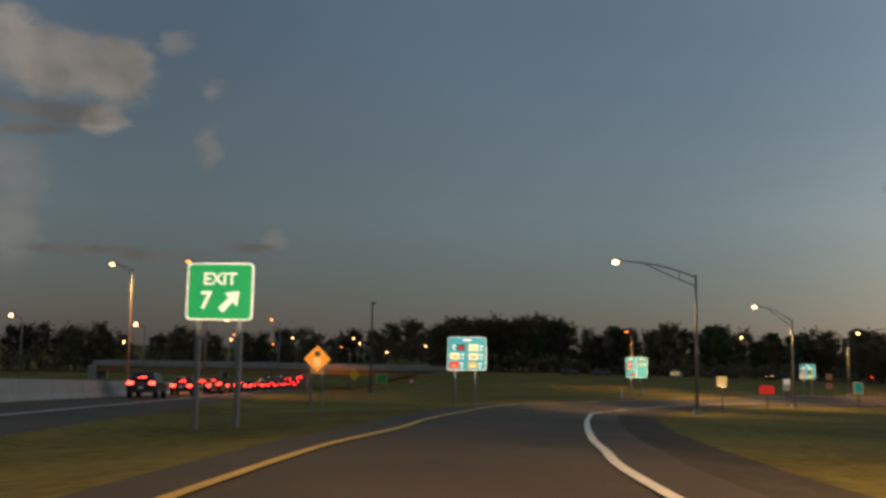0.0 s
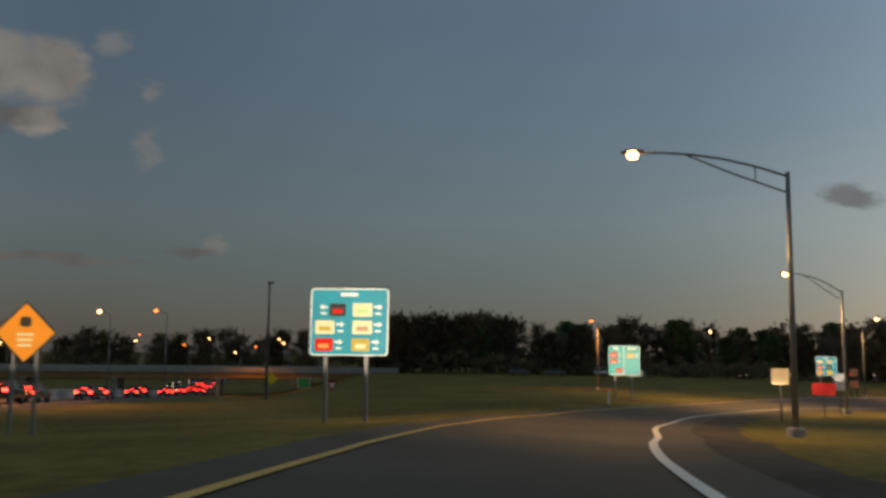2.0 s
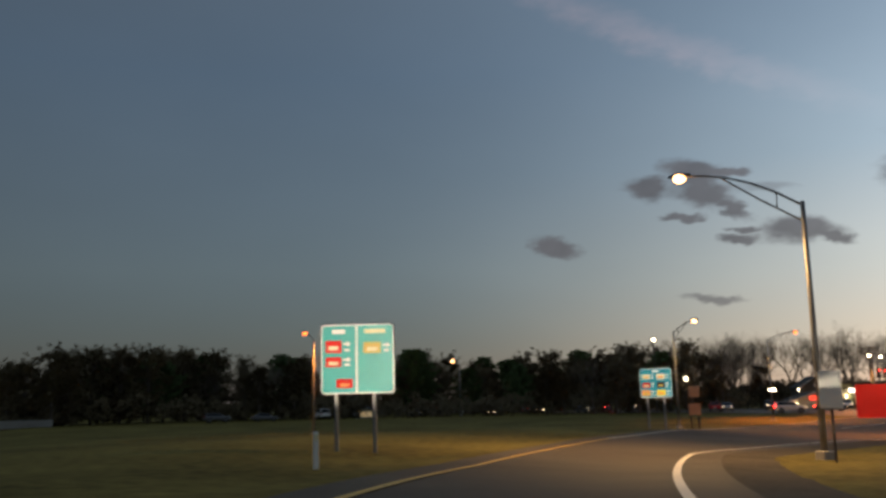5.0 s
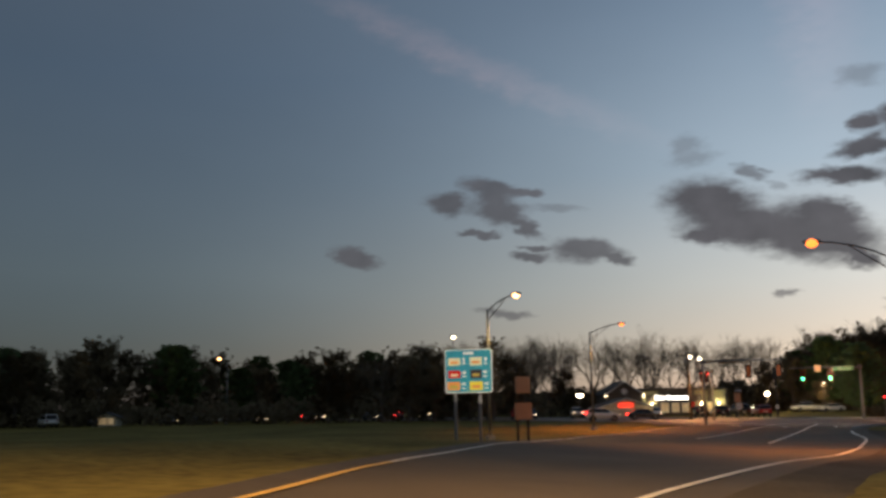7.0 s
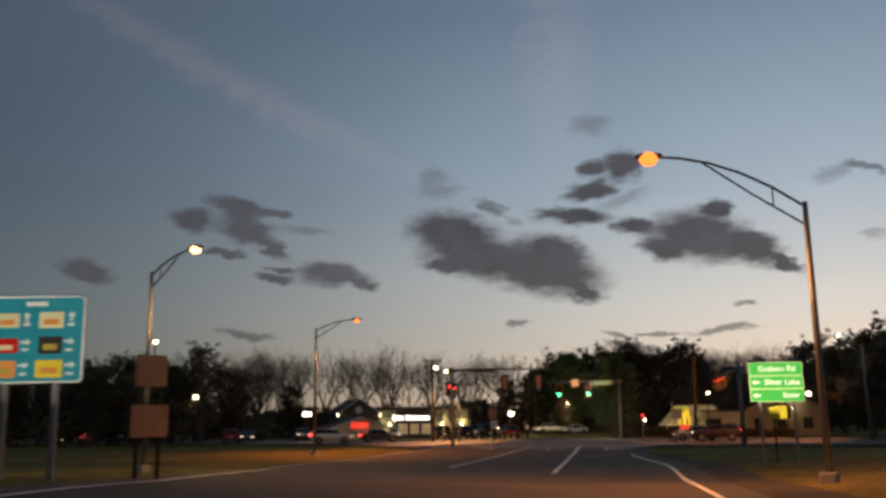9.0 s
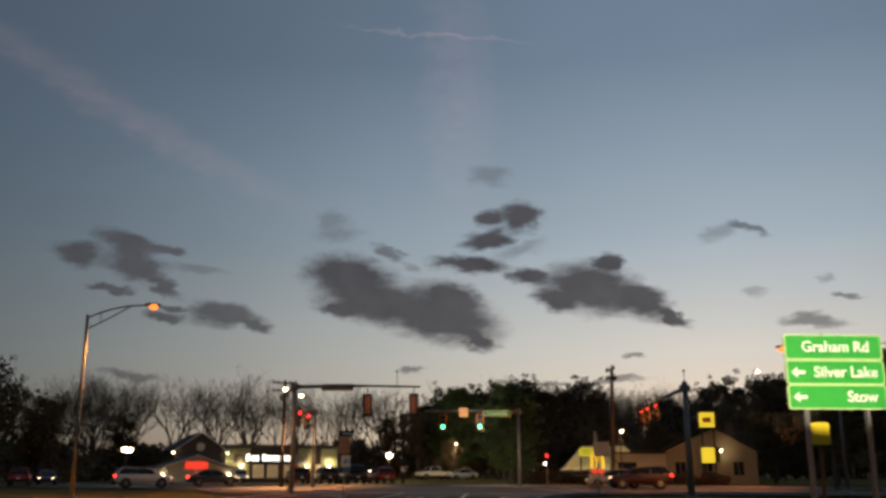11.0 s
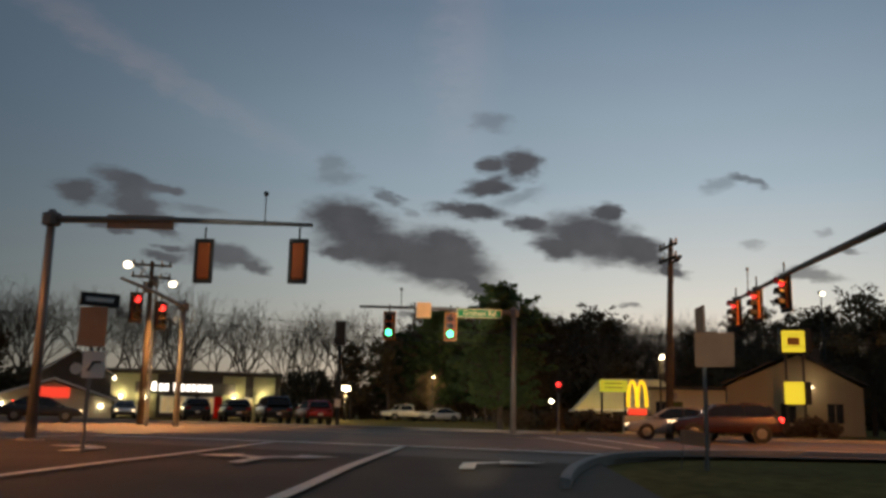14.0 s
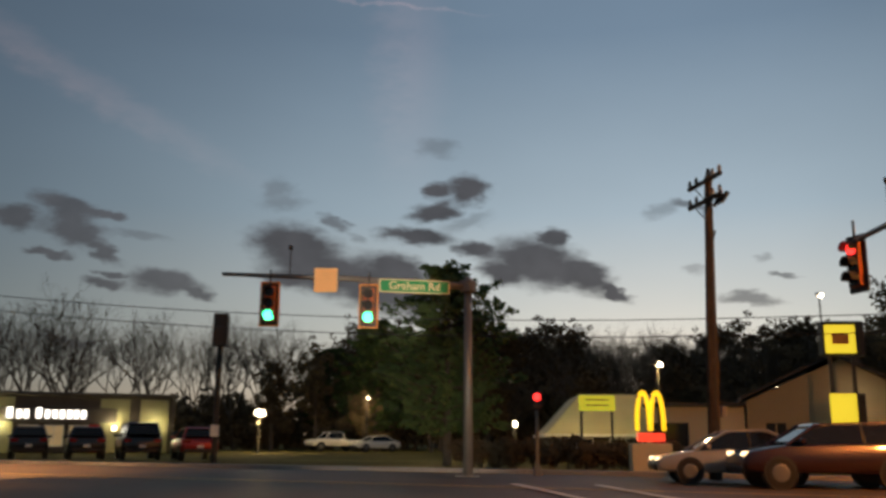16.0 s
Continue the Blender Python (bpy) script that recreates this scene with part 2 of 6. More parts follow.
M_DARKSTEEL = material("dark_painted_steel", (0.06, 0.055, 0.05), 0.55, metal=0.3, vary=0.2)
M_WOOD = material("weathered_pole_wood", (0.10, 0.075, 0.055), 0.9, vary=0.4, scale=2, fine=20, bump=0.4, gloss=0.15)
M_BARK = material("bark", (0.13, 0.105, 0.085), 0.95, vary=0.35, scale=3, fine=15, bump=0.5, random=0.4, gloss=0.1)
M_TWIG = material("twigs", (0.135, 0.112, 0.09), 0.95, vary=0.3, random=0.5, gloss=0.1)
M_LEAF = material("dark_leaves", (0.12, 0.092, 0.05), 0.8, vary=0.5, scale=0.6, fine=4, random=0.6, gloss=0.1)
M_PINE = material("pine_needles", (0.085, 0.125, 0.045), 0.8, vary=0.5, scale=0.6, fine=4, random=0.3, gloss=0.12)
M_BROWNLEAF = material("brown_leaves", (0.110, 0.080, 0.045), 0.85, vary=0.5, scale=0.6, fine=4, random=0.6, gloss=0.1)
M_GUIDEGREEN = material("bright_guide_sheeting", (0.03, 0.40, 0.06), 0.4, vary=0.08)
M_GREEN = material("green_sign_sheeting", (0.0, 0.30, 0.10), 0.4, vary=0.08)
M_BLUE = material("blue_sign_sheeting", (0.0, 0.27, 0.38), 0.4, vary=0.08)
M_TEAL = material("teal_sign_sheeting", (0.0, 0.36, 0.34), 0.4, vary=0.08)
M_SIGNWHITE = material("white_sign_sheeting", (0.80, 0.80, 0.76), 0.4, vary=0.06)
M_AMBER = material("amber_sign_sheeting", (0.80, 0.27, 0.02), 0.4, vary=0.08)
M_SIGNRED = material("red_sign_sheeting", (0.66, 0.014, 0.008), 0.5, vary=0.1, gloss=0.12)
M_CREAM = material("cream_panel", (0.72, 0.68, 0.42), 0.5, vary=0.1)
M_GOLD = material("ochre_panel", (0.50, 0.36, 0.05), 0.5, vary=0.15)
M_ORANGE = material("orange_panel", (0.75, 0.28, 0.06), 0.5, vary=0.15)
M_BLACK = material("black_panel", (0.02, 0.016, 0.014), 0.5, vary=0.2)
M_MINT = material("pale_green_bar", (0.45, 0.66, 0.28), 0.5, vary=0.1)
M_YELPANEL = material("yellow_panel", (0.80, 0.62, 0.03), 0.5, vary=0.1)
# the brown is the sodium lamps' glow on the sign backs, put into the colour
M_SIGNBACK = material("sodium_toned_sign_back", (0.48, 0.27, 0.16), 0.6, metal=0.0, vary=0.2, scale=2)
M_SIGNAL = material("signal_yellow_housing", (0.46, 0.11, 0.025), 0.5, vary=0.15)
M_SIGNALDARK = material("signal_black_housing", (0.03, 0.028, 0.025), 0.5, vary=0.15)
M_LENSOFF = material("unlit_lens", (0.02, 0.015, 0.012), 0.25, vary=0.2)
M_LENSGREEN = material("lit_green_lens", (0.0, 0.4, 0.2), 0.3, emit=(0.03, 1.0, 0.36), power=9.0)
M_LENSRED = material("lit_red_lens", (0.5, 0.0, 0.0), 0.3, emit=(1.0, 0.035, 0.03), power=4.0)
M_SODIUM = material("lit_sodium_lens", (0.8, 0.5, 0.2), 0.3, emit=(1.0, 0.21, 0.03), power=3.0)
M_WARM = material("lit_warm_lens", (0.8, 0.6, 0.4), 0.3, emit=(1.0, 0.48, 0.18), power=8.0)
M_COOL = material("lit_cool_lens", (0.8, 0.8, 0.8), 0.3, emit=(1.0, 0.86, 0.58), power=12.0)
M_TAIL = material("lit_tail_lamp", (0.5, 0.0, 0.0), 0.3, emit=(1.0, 0.03, 0.02), power=11)
M_TAILOFF = material("unlit_tail_lamp", (0.25, 0.01, 0.01), 0.25)
M_HEAD = material("lit_head_lamp", (0.8, 0.8, 0.7), 0.3, emit=(1.0, 0.72, 0.40), power=4)
M_HEADOFF = material("clear_head_lamp", (0.6, 0.6, 0.6), 0.15, metal=0.5)
M_GLASS = material("car_glass", (0.012, 0.013, 0.015), 0.08, vary=0.2)
M_TYRE = material("tyre_rubber", (0.018, 0.018, 0.018), 0.85, vary=0.2)
M_RIM = material("alloy_rim", (0.20, 0.20, 0.20), 0.4, metal=0.6, vary=0.1)
M_TRIM = material("black_trim", (0.02, 0.02, 0.02), 0.5, vary=0.2)


def paint(name, colour):
    return material(name, colour, 0.3, metal=0.25, vary=0.08, scale=1.5, fine=60, coat=0.6)


P_SILVER = paint("silver_paint", (0.34, 0.32, 0.30))
P_WHITE = paint("white_paint", (0.75, 0.74, 0.70))
P_RED = paint("dark_red_paint", (0.035, 0.009, 0.009))
P_BRIGHTRED = paint("red_paint", (0.45, 0.03, 0.03))
P_BLACK = paint("black_paint", (0.02, 0.02, 0.022))
P_GREY = paint("grey_paint", (0.14, 0.14, 0.15))
P_BLUE = paint("blue_paint", (0.05, 0.07, 0.14))


# ---- mesh helpers ----
class Shape:
    """Vertices and faces gathered piece by piece."""

    def __init__(self):
        self.v, self.f = [], []

    def box(self, cx, cy, cz, sx, sy, sz, rz=0.0, taper=1.0, bevel=0.0):
        c, s = math.cos(rz), math.sin(rz)
        b = len(self.v)
        if bevel <= 0:
            for k, t in ((-1, 1.0), (1, taper)):
                for i, j in ((-1, -1), (1, -1), (1, 1), (-1, 1)):
                    x, y = i * sx / 2 * t, j * sy / 2 * t
                    self.v.append((cx + x * c - y * s, cy + x * s + y * c, cz + k * sz / 2))
            self.f += [tuple(b + q for q in f) for f in ((3, 2, 1, 0), (4, 5, 6, 7), (0, 1, 5, 4), (1, 2, 6, 5), (2, 3, 7, 6), (3, 0, 4, 7))]
            return self
        rings = ((-sz / 2, bevel), (-sz / 2 + bevel, 0), (sz / 2 - bevel, 0), (sz / 2, bevel))
        for z, inset in rings:
            t = taper if z > 0 else 1.0
            hx, hy = (sx / 2 - inset) * t, (sy / 2 - inset) * t
            e = bevel
            for x, y in ((-hx + e, -hy), (hx - e, -hy), (hx, -hy + e), (hx, hy - e), (hx - e, hy), (-hx + e, hy), (-hx, hy - e), (-hx, -hy + e)):
                self.v.append((cx + x * c - y * s, cy + x * s + y * c, cz + z))
        self.f.append(tuple(b + q for q in range(7, -1, -1)))
        self.f.append(tuple(b + 24 + q for q in range(8)))
        for r in range(3):
            for q in range(8):
                self.f.append((b + r * 8 + q, b + r * 8 + (q + 1) % 8, b + r * 8 + 8 + (q + 1) % 8, b + r * 8 + 8 + q))
        return self

    def tube(self, pts, radii, seg=8, cap=True):
        pts = [Vector(p) for p in pts]
        if isinstance(radii, (int, float)):
            radii = [radii] * len(pts)
        b = len(self.v)
        for i, p in enumerate(pts):
            d = (pts[min(i + 1, len(pts) - 1)] - pts[max(i - 1, 0)]).normalized()
            u = d.orthogonal().normalized() if abs(d.z) > 0.95 else d.cross(Vector((0, 0, 1))).normalized()
            w = d.cross(u)
            for k in range(seg):
                a = 2 * math.pi * k / seg
                q = p + (u * math.cos(a) + w * math.sin(a)) * radii[i]
                self.v.append((q.x, q.y, q.z))
        for i in range(len(pts) - 1):
            for k in range(seg):
                self.f.append((b + i * seg + k, b + i * seg + (k + 1) % seg, b + (i + 1) * seg + (k + 1) % seg, b + (i + 1) * seg + k))
        if cap:
            self.f.append(tuple(b + k for k in range(seg - 1, -1, -1)))
            e = b + (len(pts) - 1) * seg
            self.f.append(tuple(e + k for k in range(seg)))
        return self

    def ball(self, c, r, seg=10, rings=6, squash=1.0):
        b = len(self.v)
        for i in range(rings + 1):
            th = math.pi * i / rings
            for k in range(seg):
                a = 2 * math.pi * k / seg
                self.v.append((c[0] + r * math.sin(th) * math.cos(a), c[1] + r * math.sin(th) * math.sin(a), c[2] + r * squash * math.cos(th)))
        for i in range(rings):
            for k in range(seg):
                self.f.append((b + i * seg + k, b + (i + 1) * seg + k, b + (i + 1) * seg + (k + 1) % seg, b + i * seg + (k + 1) % seg))
        return self

    def plate(self, cx, cz, w, h, y0, y1, r=0.0, skew=0.0):
        """An upright plate with rounded corners, from y0 to y1 (front at the smaller y)."""
        ring = []
        n = 5 if r > 0 else 1
        for sx, sz, a0 in ((1, 1, 0), (-1, 1, 90), (-1, -1, 180), (1, -1, 270)):
            for k in range(n):
                a = radians(a0 + (90 * k / (n - 1) if n > 1 else 45))
                ring.append((cx + sx * (w / 2 - r) + r * math.cos(a) * (1 if n > 1 else 0), cz + sz * (h / 2 - r) + r * math.sin(a) * (1 if n > 1 else 0)))
        return self.prism([(x, z) for x, z in ring], y0, y1)

    def prism(self, ring, y0, y1):
        """A polygon in x and z, counter-clockwise, pulled from y0 to y1."""
        b, n = len(self.v), len(ring)
        self.v += [(x, y0, z) for x, z in ring] + [(x, y1, z) for x, z in ring]
        self.f.append(tuple(b + k for k in range(n)))
        self.f.append(tuple(b + n + k for k in range(n - 1, -1, -1)))
        for k in range(n):
            self.f.append((b + (k + 1) % n, b + k, b + n + k, b + n + (k + 1) % n))
        return self

    def loft(self, rings, cap=True):
        b, n = len(self.v), len(rings[0])
        for r in rings:
            self.v += [tuple(p) for p in r]
        for i in range(len(rings) - 1):
            for k in range(n):
                self.f.append((b + i * n + k, b + i * n + (k + 1) % n, b + (i + 1) * n + (k + 1) % n, b + (i + 1) * n + k))
        if cap:
            self.f.append(tuple(b + k for k in range(n - 1, -1, -1)))
            e = b + (len(rings) - 1) * n
            self.f.append(tuple(e + k for k in range(n)))
        return self

    def mesh(self, name, mat, smooth=False):
        me = bpy.data.meshes.new(name)
        me.from_pydata(self.v, [], self.f)
        me.materials.append(mat)
        if smooth:
            me.polygons.foreach_set("use_smooth", [True] * len(me.polygons))
        me.update()
        return me


def thing(name, m, label, category, group="", kind=""):
    ob = new(name)
    ob.empty_display_size = 0.3
    ob.matrix_basis = m
    return tagged(ob, label, category, group, kind)


def part(name, shape, mat, parent, label="", smooth=False, m=None):
    ob = new(name, shape.mesh(name, mat, smooth))
    ob.parent = parent
    if m is not None:
        ob.matrix_basis = m
    if label:
        ob["label"] = label
    return ob


def single(name, shape, mat, label, category, group="", kind="", smooth=False, m=None):
    ob = new(name, shape.mesh(name, mat, smooth))
    if m is not None:
        ob.matrix_basis = m
    return tagged(ob, label, category, group, kind)


def letters(name, body, size, mat, parent, x, y, z):
    cu = bpy.data.curves.new(name, "FONT")
    cu.body, cu.size, cu.extrude, cu.offset = body, size, 0.004, size * 0.018
    cu.align_x, cu.align_y = "CENTER", "CENTER"
    cu.materials.append(mat)
    ob = new(name, cu)
    ob.parent = parent
    ob.matrix_basis = pose(x, y, z, 90, 0, 0)
    return ob


# ---- the lie of the land ----
ROAD = [
    (-2.0, -100.0, 10.6), (3.0, -1.0, 5.41), (4.8, 14.1, 4.75), (6.9, 29.2, 4.08), (9.9, 43.9, 3.52), (13.7, 57.0, 2.84), (18.6, 69.6, 2.26),
    (25.0, 80.5, 1.85), (31.8, 89.8, 1.48), (38.8, 97.4, 1.2), (47.1, 103.8, 0.93), (56.6, 109.4, 0.71), (65.6, 114.5, 0.34), (79.1, 121.6, -0.09),
    (92.9, 128.7, -0.05), (107.7, 136.6, 0.13), (160.0, 165.0, 0.35), (230.0, 203.0, 0.5),
]


def smooth01(v):
    v = np.clip(v, 0, 1)
    return v * v * (3 - 2 * v)


def height(x, y):
    """The ground's height: the ramp falls and is banked, the highway falls further under its bridge."""
    x, y = np.asarray(x, float), np.asarray(y, float)
    road = np.array(ROAD)
    best = np.full(x.shape, 1e9)
    rz, rd, rx = np.zeros(x.shape), np.zeros(x.shape), np.zeros(x.shape)
    for a, b in zip(road[:-1], road[1:]):
        dx, dy = b[0] - a[0], b[1] - a[1]
        k = np.clip(((x - a[0]) * dx + (y - a[1]) * dy) / (dx * dx + dy * dy), 0, 1)
        qx, qy = a[0] + k * dx, a[1] + k * dy
        d = np.hypot(x - qx, y - qy)
        hit = d < best
        best = np.where(hit, d, best)
        rz = np.where(hit, a[2] + k * (b[2] - a[2]), rz)
        rd = np.where(hit, d * np.sign(dx * (y - a[1]) - dy * (x - a[0])), rd)
        rx = np.where(hit, qx, rx)
    bank = np.interp(rx, [0, 60, 80, 100], [0.06, 0.06, 0.03, 0.0])
    rise = np.interp(rx, [0, 50, 68, 95, 105], [0.0, 0.0, 0.09, 0.09, 0.0])
    reach = np.interp(rx, [0, 20, 35], [5, 5, 15])
    lee = np.interp(rx, [0, 20, 35], [0.05, 0.05, 0.0])
    near = rz + bank * np.clip(rd, 0, reach) - lee * np.clip(rd - 6, 0, 12) + rise * np.clip(-rd - 4, 0, 8)
    u = 0.45 * x + 0.9 * y
    cross = np.interp(u, [-3000, -60, 0, 37, 57, 89, 105, 123, 145, 171, 200, 400], [8.0, 8.0, 5.3, 3.75, 2.8, 1.6, 1.1, 0.6, 0.2, 0.2, 0.3, 0.4])
    fall = np.maximum(np.interp(u, [-3000, -60, 0, 210, 3000], [8.0, 8.0, 5.3, -5.2, -7.0]), -6.5)
    east = smooth01((x + 4 + 0.05 * y) / 30)
    far = cross * east + fall * (1 - east)
    w = np.exp(-(np.maximum(np.abs(rd) - 13, 0) / 25) ** 2)
    w = w * smooth01((x - HIGHWAY_X(y)) / 8)
    return near * w + far * (1 - w)


def HIGHWAY_X(y):
    return -6.0 - 0.09 * (np.asarray(y, float) - 20)


def ground_at(x, y):
    return float(height(x, y))


def spread(lo, hi, near_lo, near_hi, fine, grow=1.25):
    out = list(np.arange(near_lo, near_hi + 0.01, fine))
    step, v = fine, near_lo
    while v > lo:
        step *= grow
        v -= step
        out.insert(0, v)
    step, v = fine, near_hi
    while v < hi:
        step *= grow
        v += step
        out.append(v)
    return np.array(out)


def sheet(name, xs, ys, mat, lift=0.0):
    X, Y = np.meshgrid(xs, ys)
    Z = height(X, Y) + lift
    nx, ny = len(xs), len(ys)
    s = Shape()
    s.v = list(zip(X.ravel().tolist(), Y.ravel().tolist(), Z.ravel().tolist()))
    s.f = [(j * nx + i, j * nx + i + 1, (j + 1) * nx + i + 1, (j + 1) * nx + i) for j in range(ny - 1) for i in range(nx - 1)]
    return s


single("ground", sheet("ground", spread(-3500, 3500, -60, 190, 2.5), spread(-1500, 3500, -40, 250, 2.5), M_GRASS, -0.06), M_GRASS,
       "dark mown grass verges and fields at dusk", "ground", kind="structure", smooth=True)


def resample(pts, n):
    """Even points along a smooth curve through pts."""
    P = np.array(pts, float)
    fine = []
    for i in range(len(P) - 1):
        p0, p1, p2, p3 = P[max(i - 1, 0)], P[i], P[i + 1], P[min(i + 2, len(P) - 1)]
        for t in np.linspace(0, 1, 20, endpoint=False):
            fine.append(0.5 * (2 * p1 + (p2 - p0) * t + (2 * p0 - 5 * p1 + 4 * p2 - p3) * t * t + (3 * p1 - p0 - 3 * p2 + p3) * t ** 3))
    fine.append(P[-1])
    fine = np.array(fine)
    s = np.concatenate([[0], np.cumsum(np.hypot(*np.diff(fine, axis=0).T))])
    q = np.linspace(0, s[-1], n)
    return np.stack([np.interp(q, s, fine[:, 0]), np.interp(q, s, fine[:, 1])], 1)


def aside(line, off):
    """The line moved off metres to its left."""
    d = np.gradient(line, axis=0)
    d /= np.hypot(d[:, 0], d[:, 1])[:, None]
    return line + off * np.stack([-d[:, 1], d[:, 0]], 1)


def ribbon(left, right, lift, across=1, outer=None):
    s = Shape()
    n, m = len(left), across + 1
    k = np.linspace(0, 1, m)[None, :, None]
    P = left[:, None, :] * (1 - k) + right[:, None, :] * k
    Z = height(P[..., 0], P[..., 1]) + np.linspace(lift, lift if outer is None else outer, m)[None, :]
    for i in range(n):
        for j in range(m):
            s.v.append((P[i, j, 0], P[i, j, 1], Z[i, j]))
    s.f = [(i * m + j + 1, i * m + j, (i + 1) * m + j, (i + 1) * m + j + 1)[::-1] for i in range(n - 1) for j in range(m - 1)]
    s.f = [f[::-1] for f in s.f]
    return s


def stripe(line, width, lift, mat, name, label, dash=None):
    """Painted line; dash: (paint, gap) in metres."""
    seg = np.hypot(*np.diff(line, axis=0).T)
    run = np.concatenate([[0], np.cumsum(seg)])
    if dash is None:
        return single(name, ribbon(aside(line, width / 2), aside(line, -width / 2), lift), mat, label, "road marking", kind="structure")
    at, k = 0.0, None
    while at + dash[0] < run[-1]:
        q = np.linspace(at, at + dash[0], 6)
        piece = np.stack([np.interp(q, run, line[:, 0]), np.interp(q, run, line[:, 1])], 1)
        single(name, ribbon(aside(piece, width / 2), aside(piece, -width / 2), lift), mat, label, "road marking", "lane dashes", "structure")
        at += sum(dash)


LEFT_EDGE = [(-1.6, -60), (-0.6, -20), (0.3, 0), (1.35, 12), (2.2, 17.7), (2.85, 21.8), (3.65, 28.4), (5.05, 35.5), (6.3, 41.5), (8.3, 50.3), (9.8, 56.2), (12.3, 63.2), (15.1, 69.5),
             (17.3, 74), (20.8, 80), (25.7, 87.6), (33.7, 98.1), (38.2, 103.2), (42.9, 108.3), (48.3, 112.8), (57.0, 120.2), (66, 128), (73, 134.4), (83.5, 141.6), (93, 146.9), (113.5, 156)]
RIGHT_EDGE = [(4.6, -60), (5.0, -20), (5.5, 0), (6.2, 12), (6.9, 17.3), (7.6, 22.2), (9.3, 31.7), (10.85, 39.2), (12.1, 44.5), (13.9, 50.5), (15.3, 54.3), (17.8, 62.0), (19.9, 66.8), (21.8, 71.0), (24.7, 76.7),
              (28.2, 82.3), (33.3, 89.5), (39.3, 97.0), (42.8, 100.3), (50.8, 104.6), (58.2, 108.0), (67.4, 112.1), (81.7, 119.6), (91.0, 124.7), (98.7, 130.2), (104.2, 133.6), (112.4, 138.0)]
left_line, right_line = resample(LEFT_EDGE, 220), resample(RIGHT_EDGE, 220)
single("road_ramp", ribbon(aside(left_line, 1.0), aside(right_line, -1.2), 0.05, 8), M_ASPHALT, "worn dark asphalt exit ramp, curving and banked", "road", kind="structure", smooth=True)
single("shoulder", ribbon(aside(right_line, -1.2)[:212], aside(right_line, -3.6)[:212], 0.05, 4, -0.10), M_SHOULDER, "crumbling dirty shoulder beside the ramp", "road", kind="structure", smooth=True)
single("verge", ribbon(aside(left_line, 1.0)[:212], aside(left_line, 3.0)[:212], 0.05, 4, -0.10), M_GRASS, "grass lip along the paved edge of the ramp", "verge", kind="structure", smooth=True)
stripe(left_line[:150], 0.16, 0.075, M_YELLOW, "edge_line", "solid yellow edge line on the ramp")
stripe(left_line[149:], 0.14, 0.075, M_WHITE, "edge_line", "solid pale line at the road edge")
stripe(right_line[right_line[:, 0] < 103.0], 0.20, 0.075, M_WHITE, "edge_line", "solid white edge line on the ramp")
LANE_RIGHT = [(80.8, 125.0), (95.2, 132.9), (101.9, 136.5), (106.0, 138.8), (110.2, 141.1), (115.0, 143.7)]
LANE_LEFT = [(79.6, 130.0), (85, 133.0), (93.6, 137.5), (101.2, 141.3), (106.4, 143.8), (110.6, 146.0), (114.2, 147.9)]
lane_right, lane_left = resample(LANE_RIGHT, 60), resample(LANE_LEFT, 60)
stripe(lane_right, 0.22, 0.10, M_WHITE, "lane_line", "broad white lane line before the stop line")
stripe(lane_left[3:], 0.20, 0.10, M_WHITE, "lane_line", "white lane line before the stop line")
stripe(resample([(112.9, 154.5), (114.2, 148.5), (115.3, 142.0), (115.4, 137.4)], 16), 0.5, 0.12, M_WHITE, "stop_line", "broad white stop line across the lanes")
# crossing street
CROSS_NEAR = [(100, 290), (108, 240), (114, 200), (117, 170), (119, 150), (120.5, 136), (124, 112), (130, 80), (142, 30), (160, -40)]
CROSS_FAR = [(116, 290), (124, 240), (130, 200), (134, 172), (137, 152), (138.5, 138), (141, 114), (147, 82), (159, 32), (177, -40)]
cross_near, cross_far = resample(CROSS_NEAR, 120), resample(CROSS_FAR, 120)
single("road_cross", ribbon(cross_far, cross_near, 0.06, 6), M_STREET, "asphalt crossing street at the junction", "road", kind="structure", smooth=True)
single("road_mouth", ribbon(resample([(110, 160), (119, 172)], 20), resample([(111.6, 136.6), (115.6, 136.9), (118.6, 135.6), (120.9, 132.0)], 20), 0.055, 12), M_STREET, "asphalt mouth of the ramp at the junction", "road", kind="structure", smooth=True)
mid = (cross_near + cross_far) / 2
stripe(aside(mid, 0.15), 0.12, 0.085, M_YELLOW, "centre_line", "double yellow centre line of the crossing street")
stripe(aside(mid, -0.15), 0.12, 0.085, M_YELLOW, "centre_line", "double yellow centre line of the crossing street")


def kerb(line, name):
    s = Shape()
    inner, outer = line, aside(line, 0.16)
    z = height(line[:, 0], line[:, 1])
    rings = []
    for i in range(len(line)):
        rings.append([(inner[i, 0], inner[i, 1], z[i] - 0.05), (inner[i, 0], inner[i, 1], z[i] + 0.19), (outer[i, 0], outer[i, 1], z[i] + 0.21), (outer[i, 0], outer[i, 1], z[i] - 0.05)])
    s.loft(rings)
    return single(name, s, M_CONCRETE, "worn concrete kerb along the street", "kerb", kind="structure")


kerb(cross_far[20:75], "kerb")
kerb(resample([(105.6, 134.3), (107.2, 134.95), (109.3, 135.7), (112.4, 136.6), (115.4, 137.0), (118.6, 136.2), (121.4, 133.4), (123.0, 127.5), (126.5, 110)], 60), "kerb")
for a, b in (((129.9, 146.6), (119.9, 139.0)), ((130.6, 144.6), (122.2, 138.6))):
    stripe(resample([a, b], 8), 0.22, 0.10, M_WHITE, "crossing_line", "worn white crosswalk line on the street")


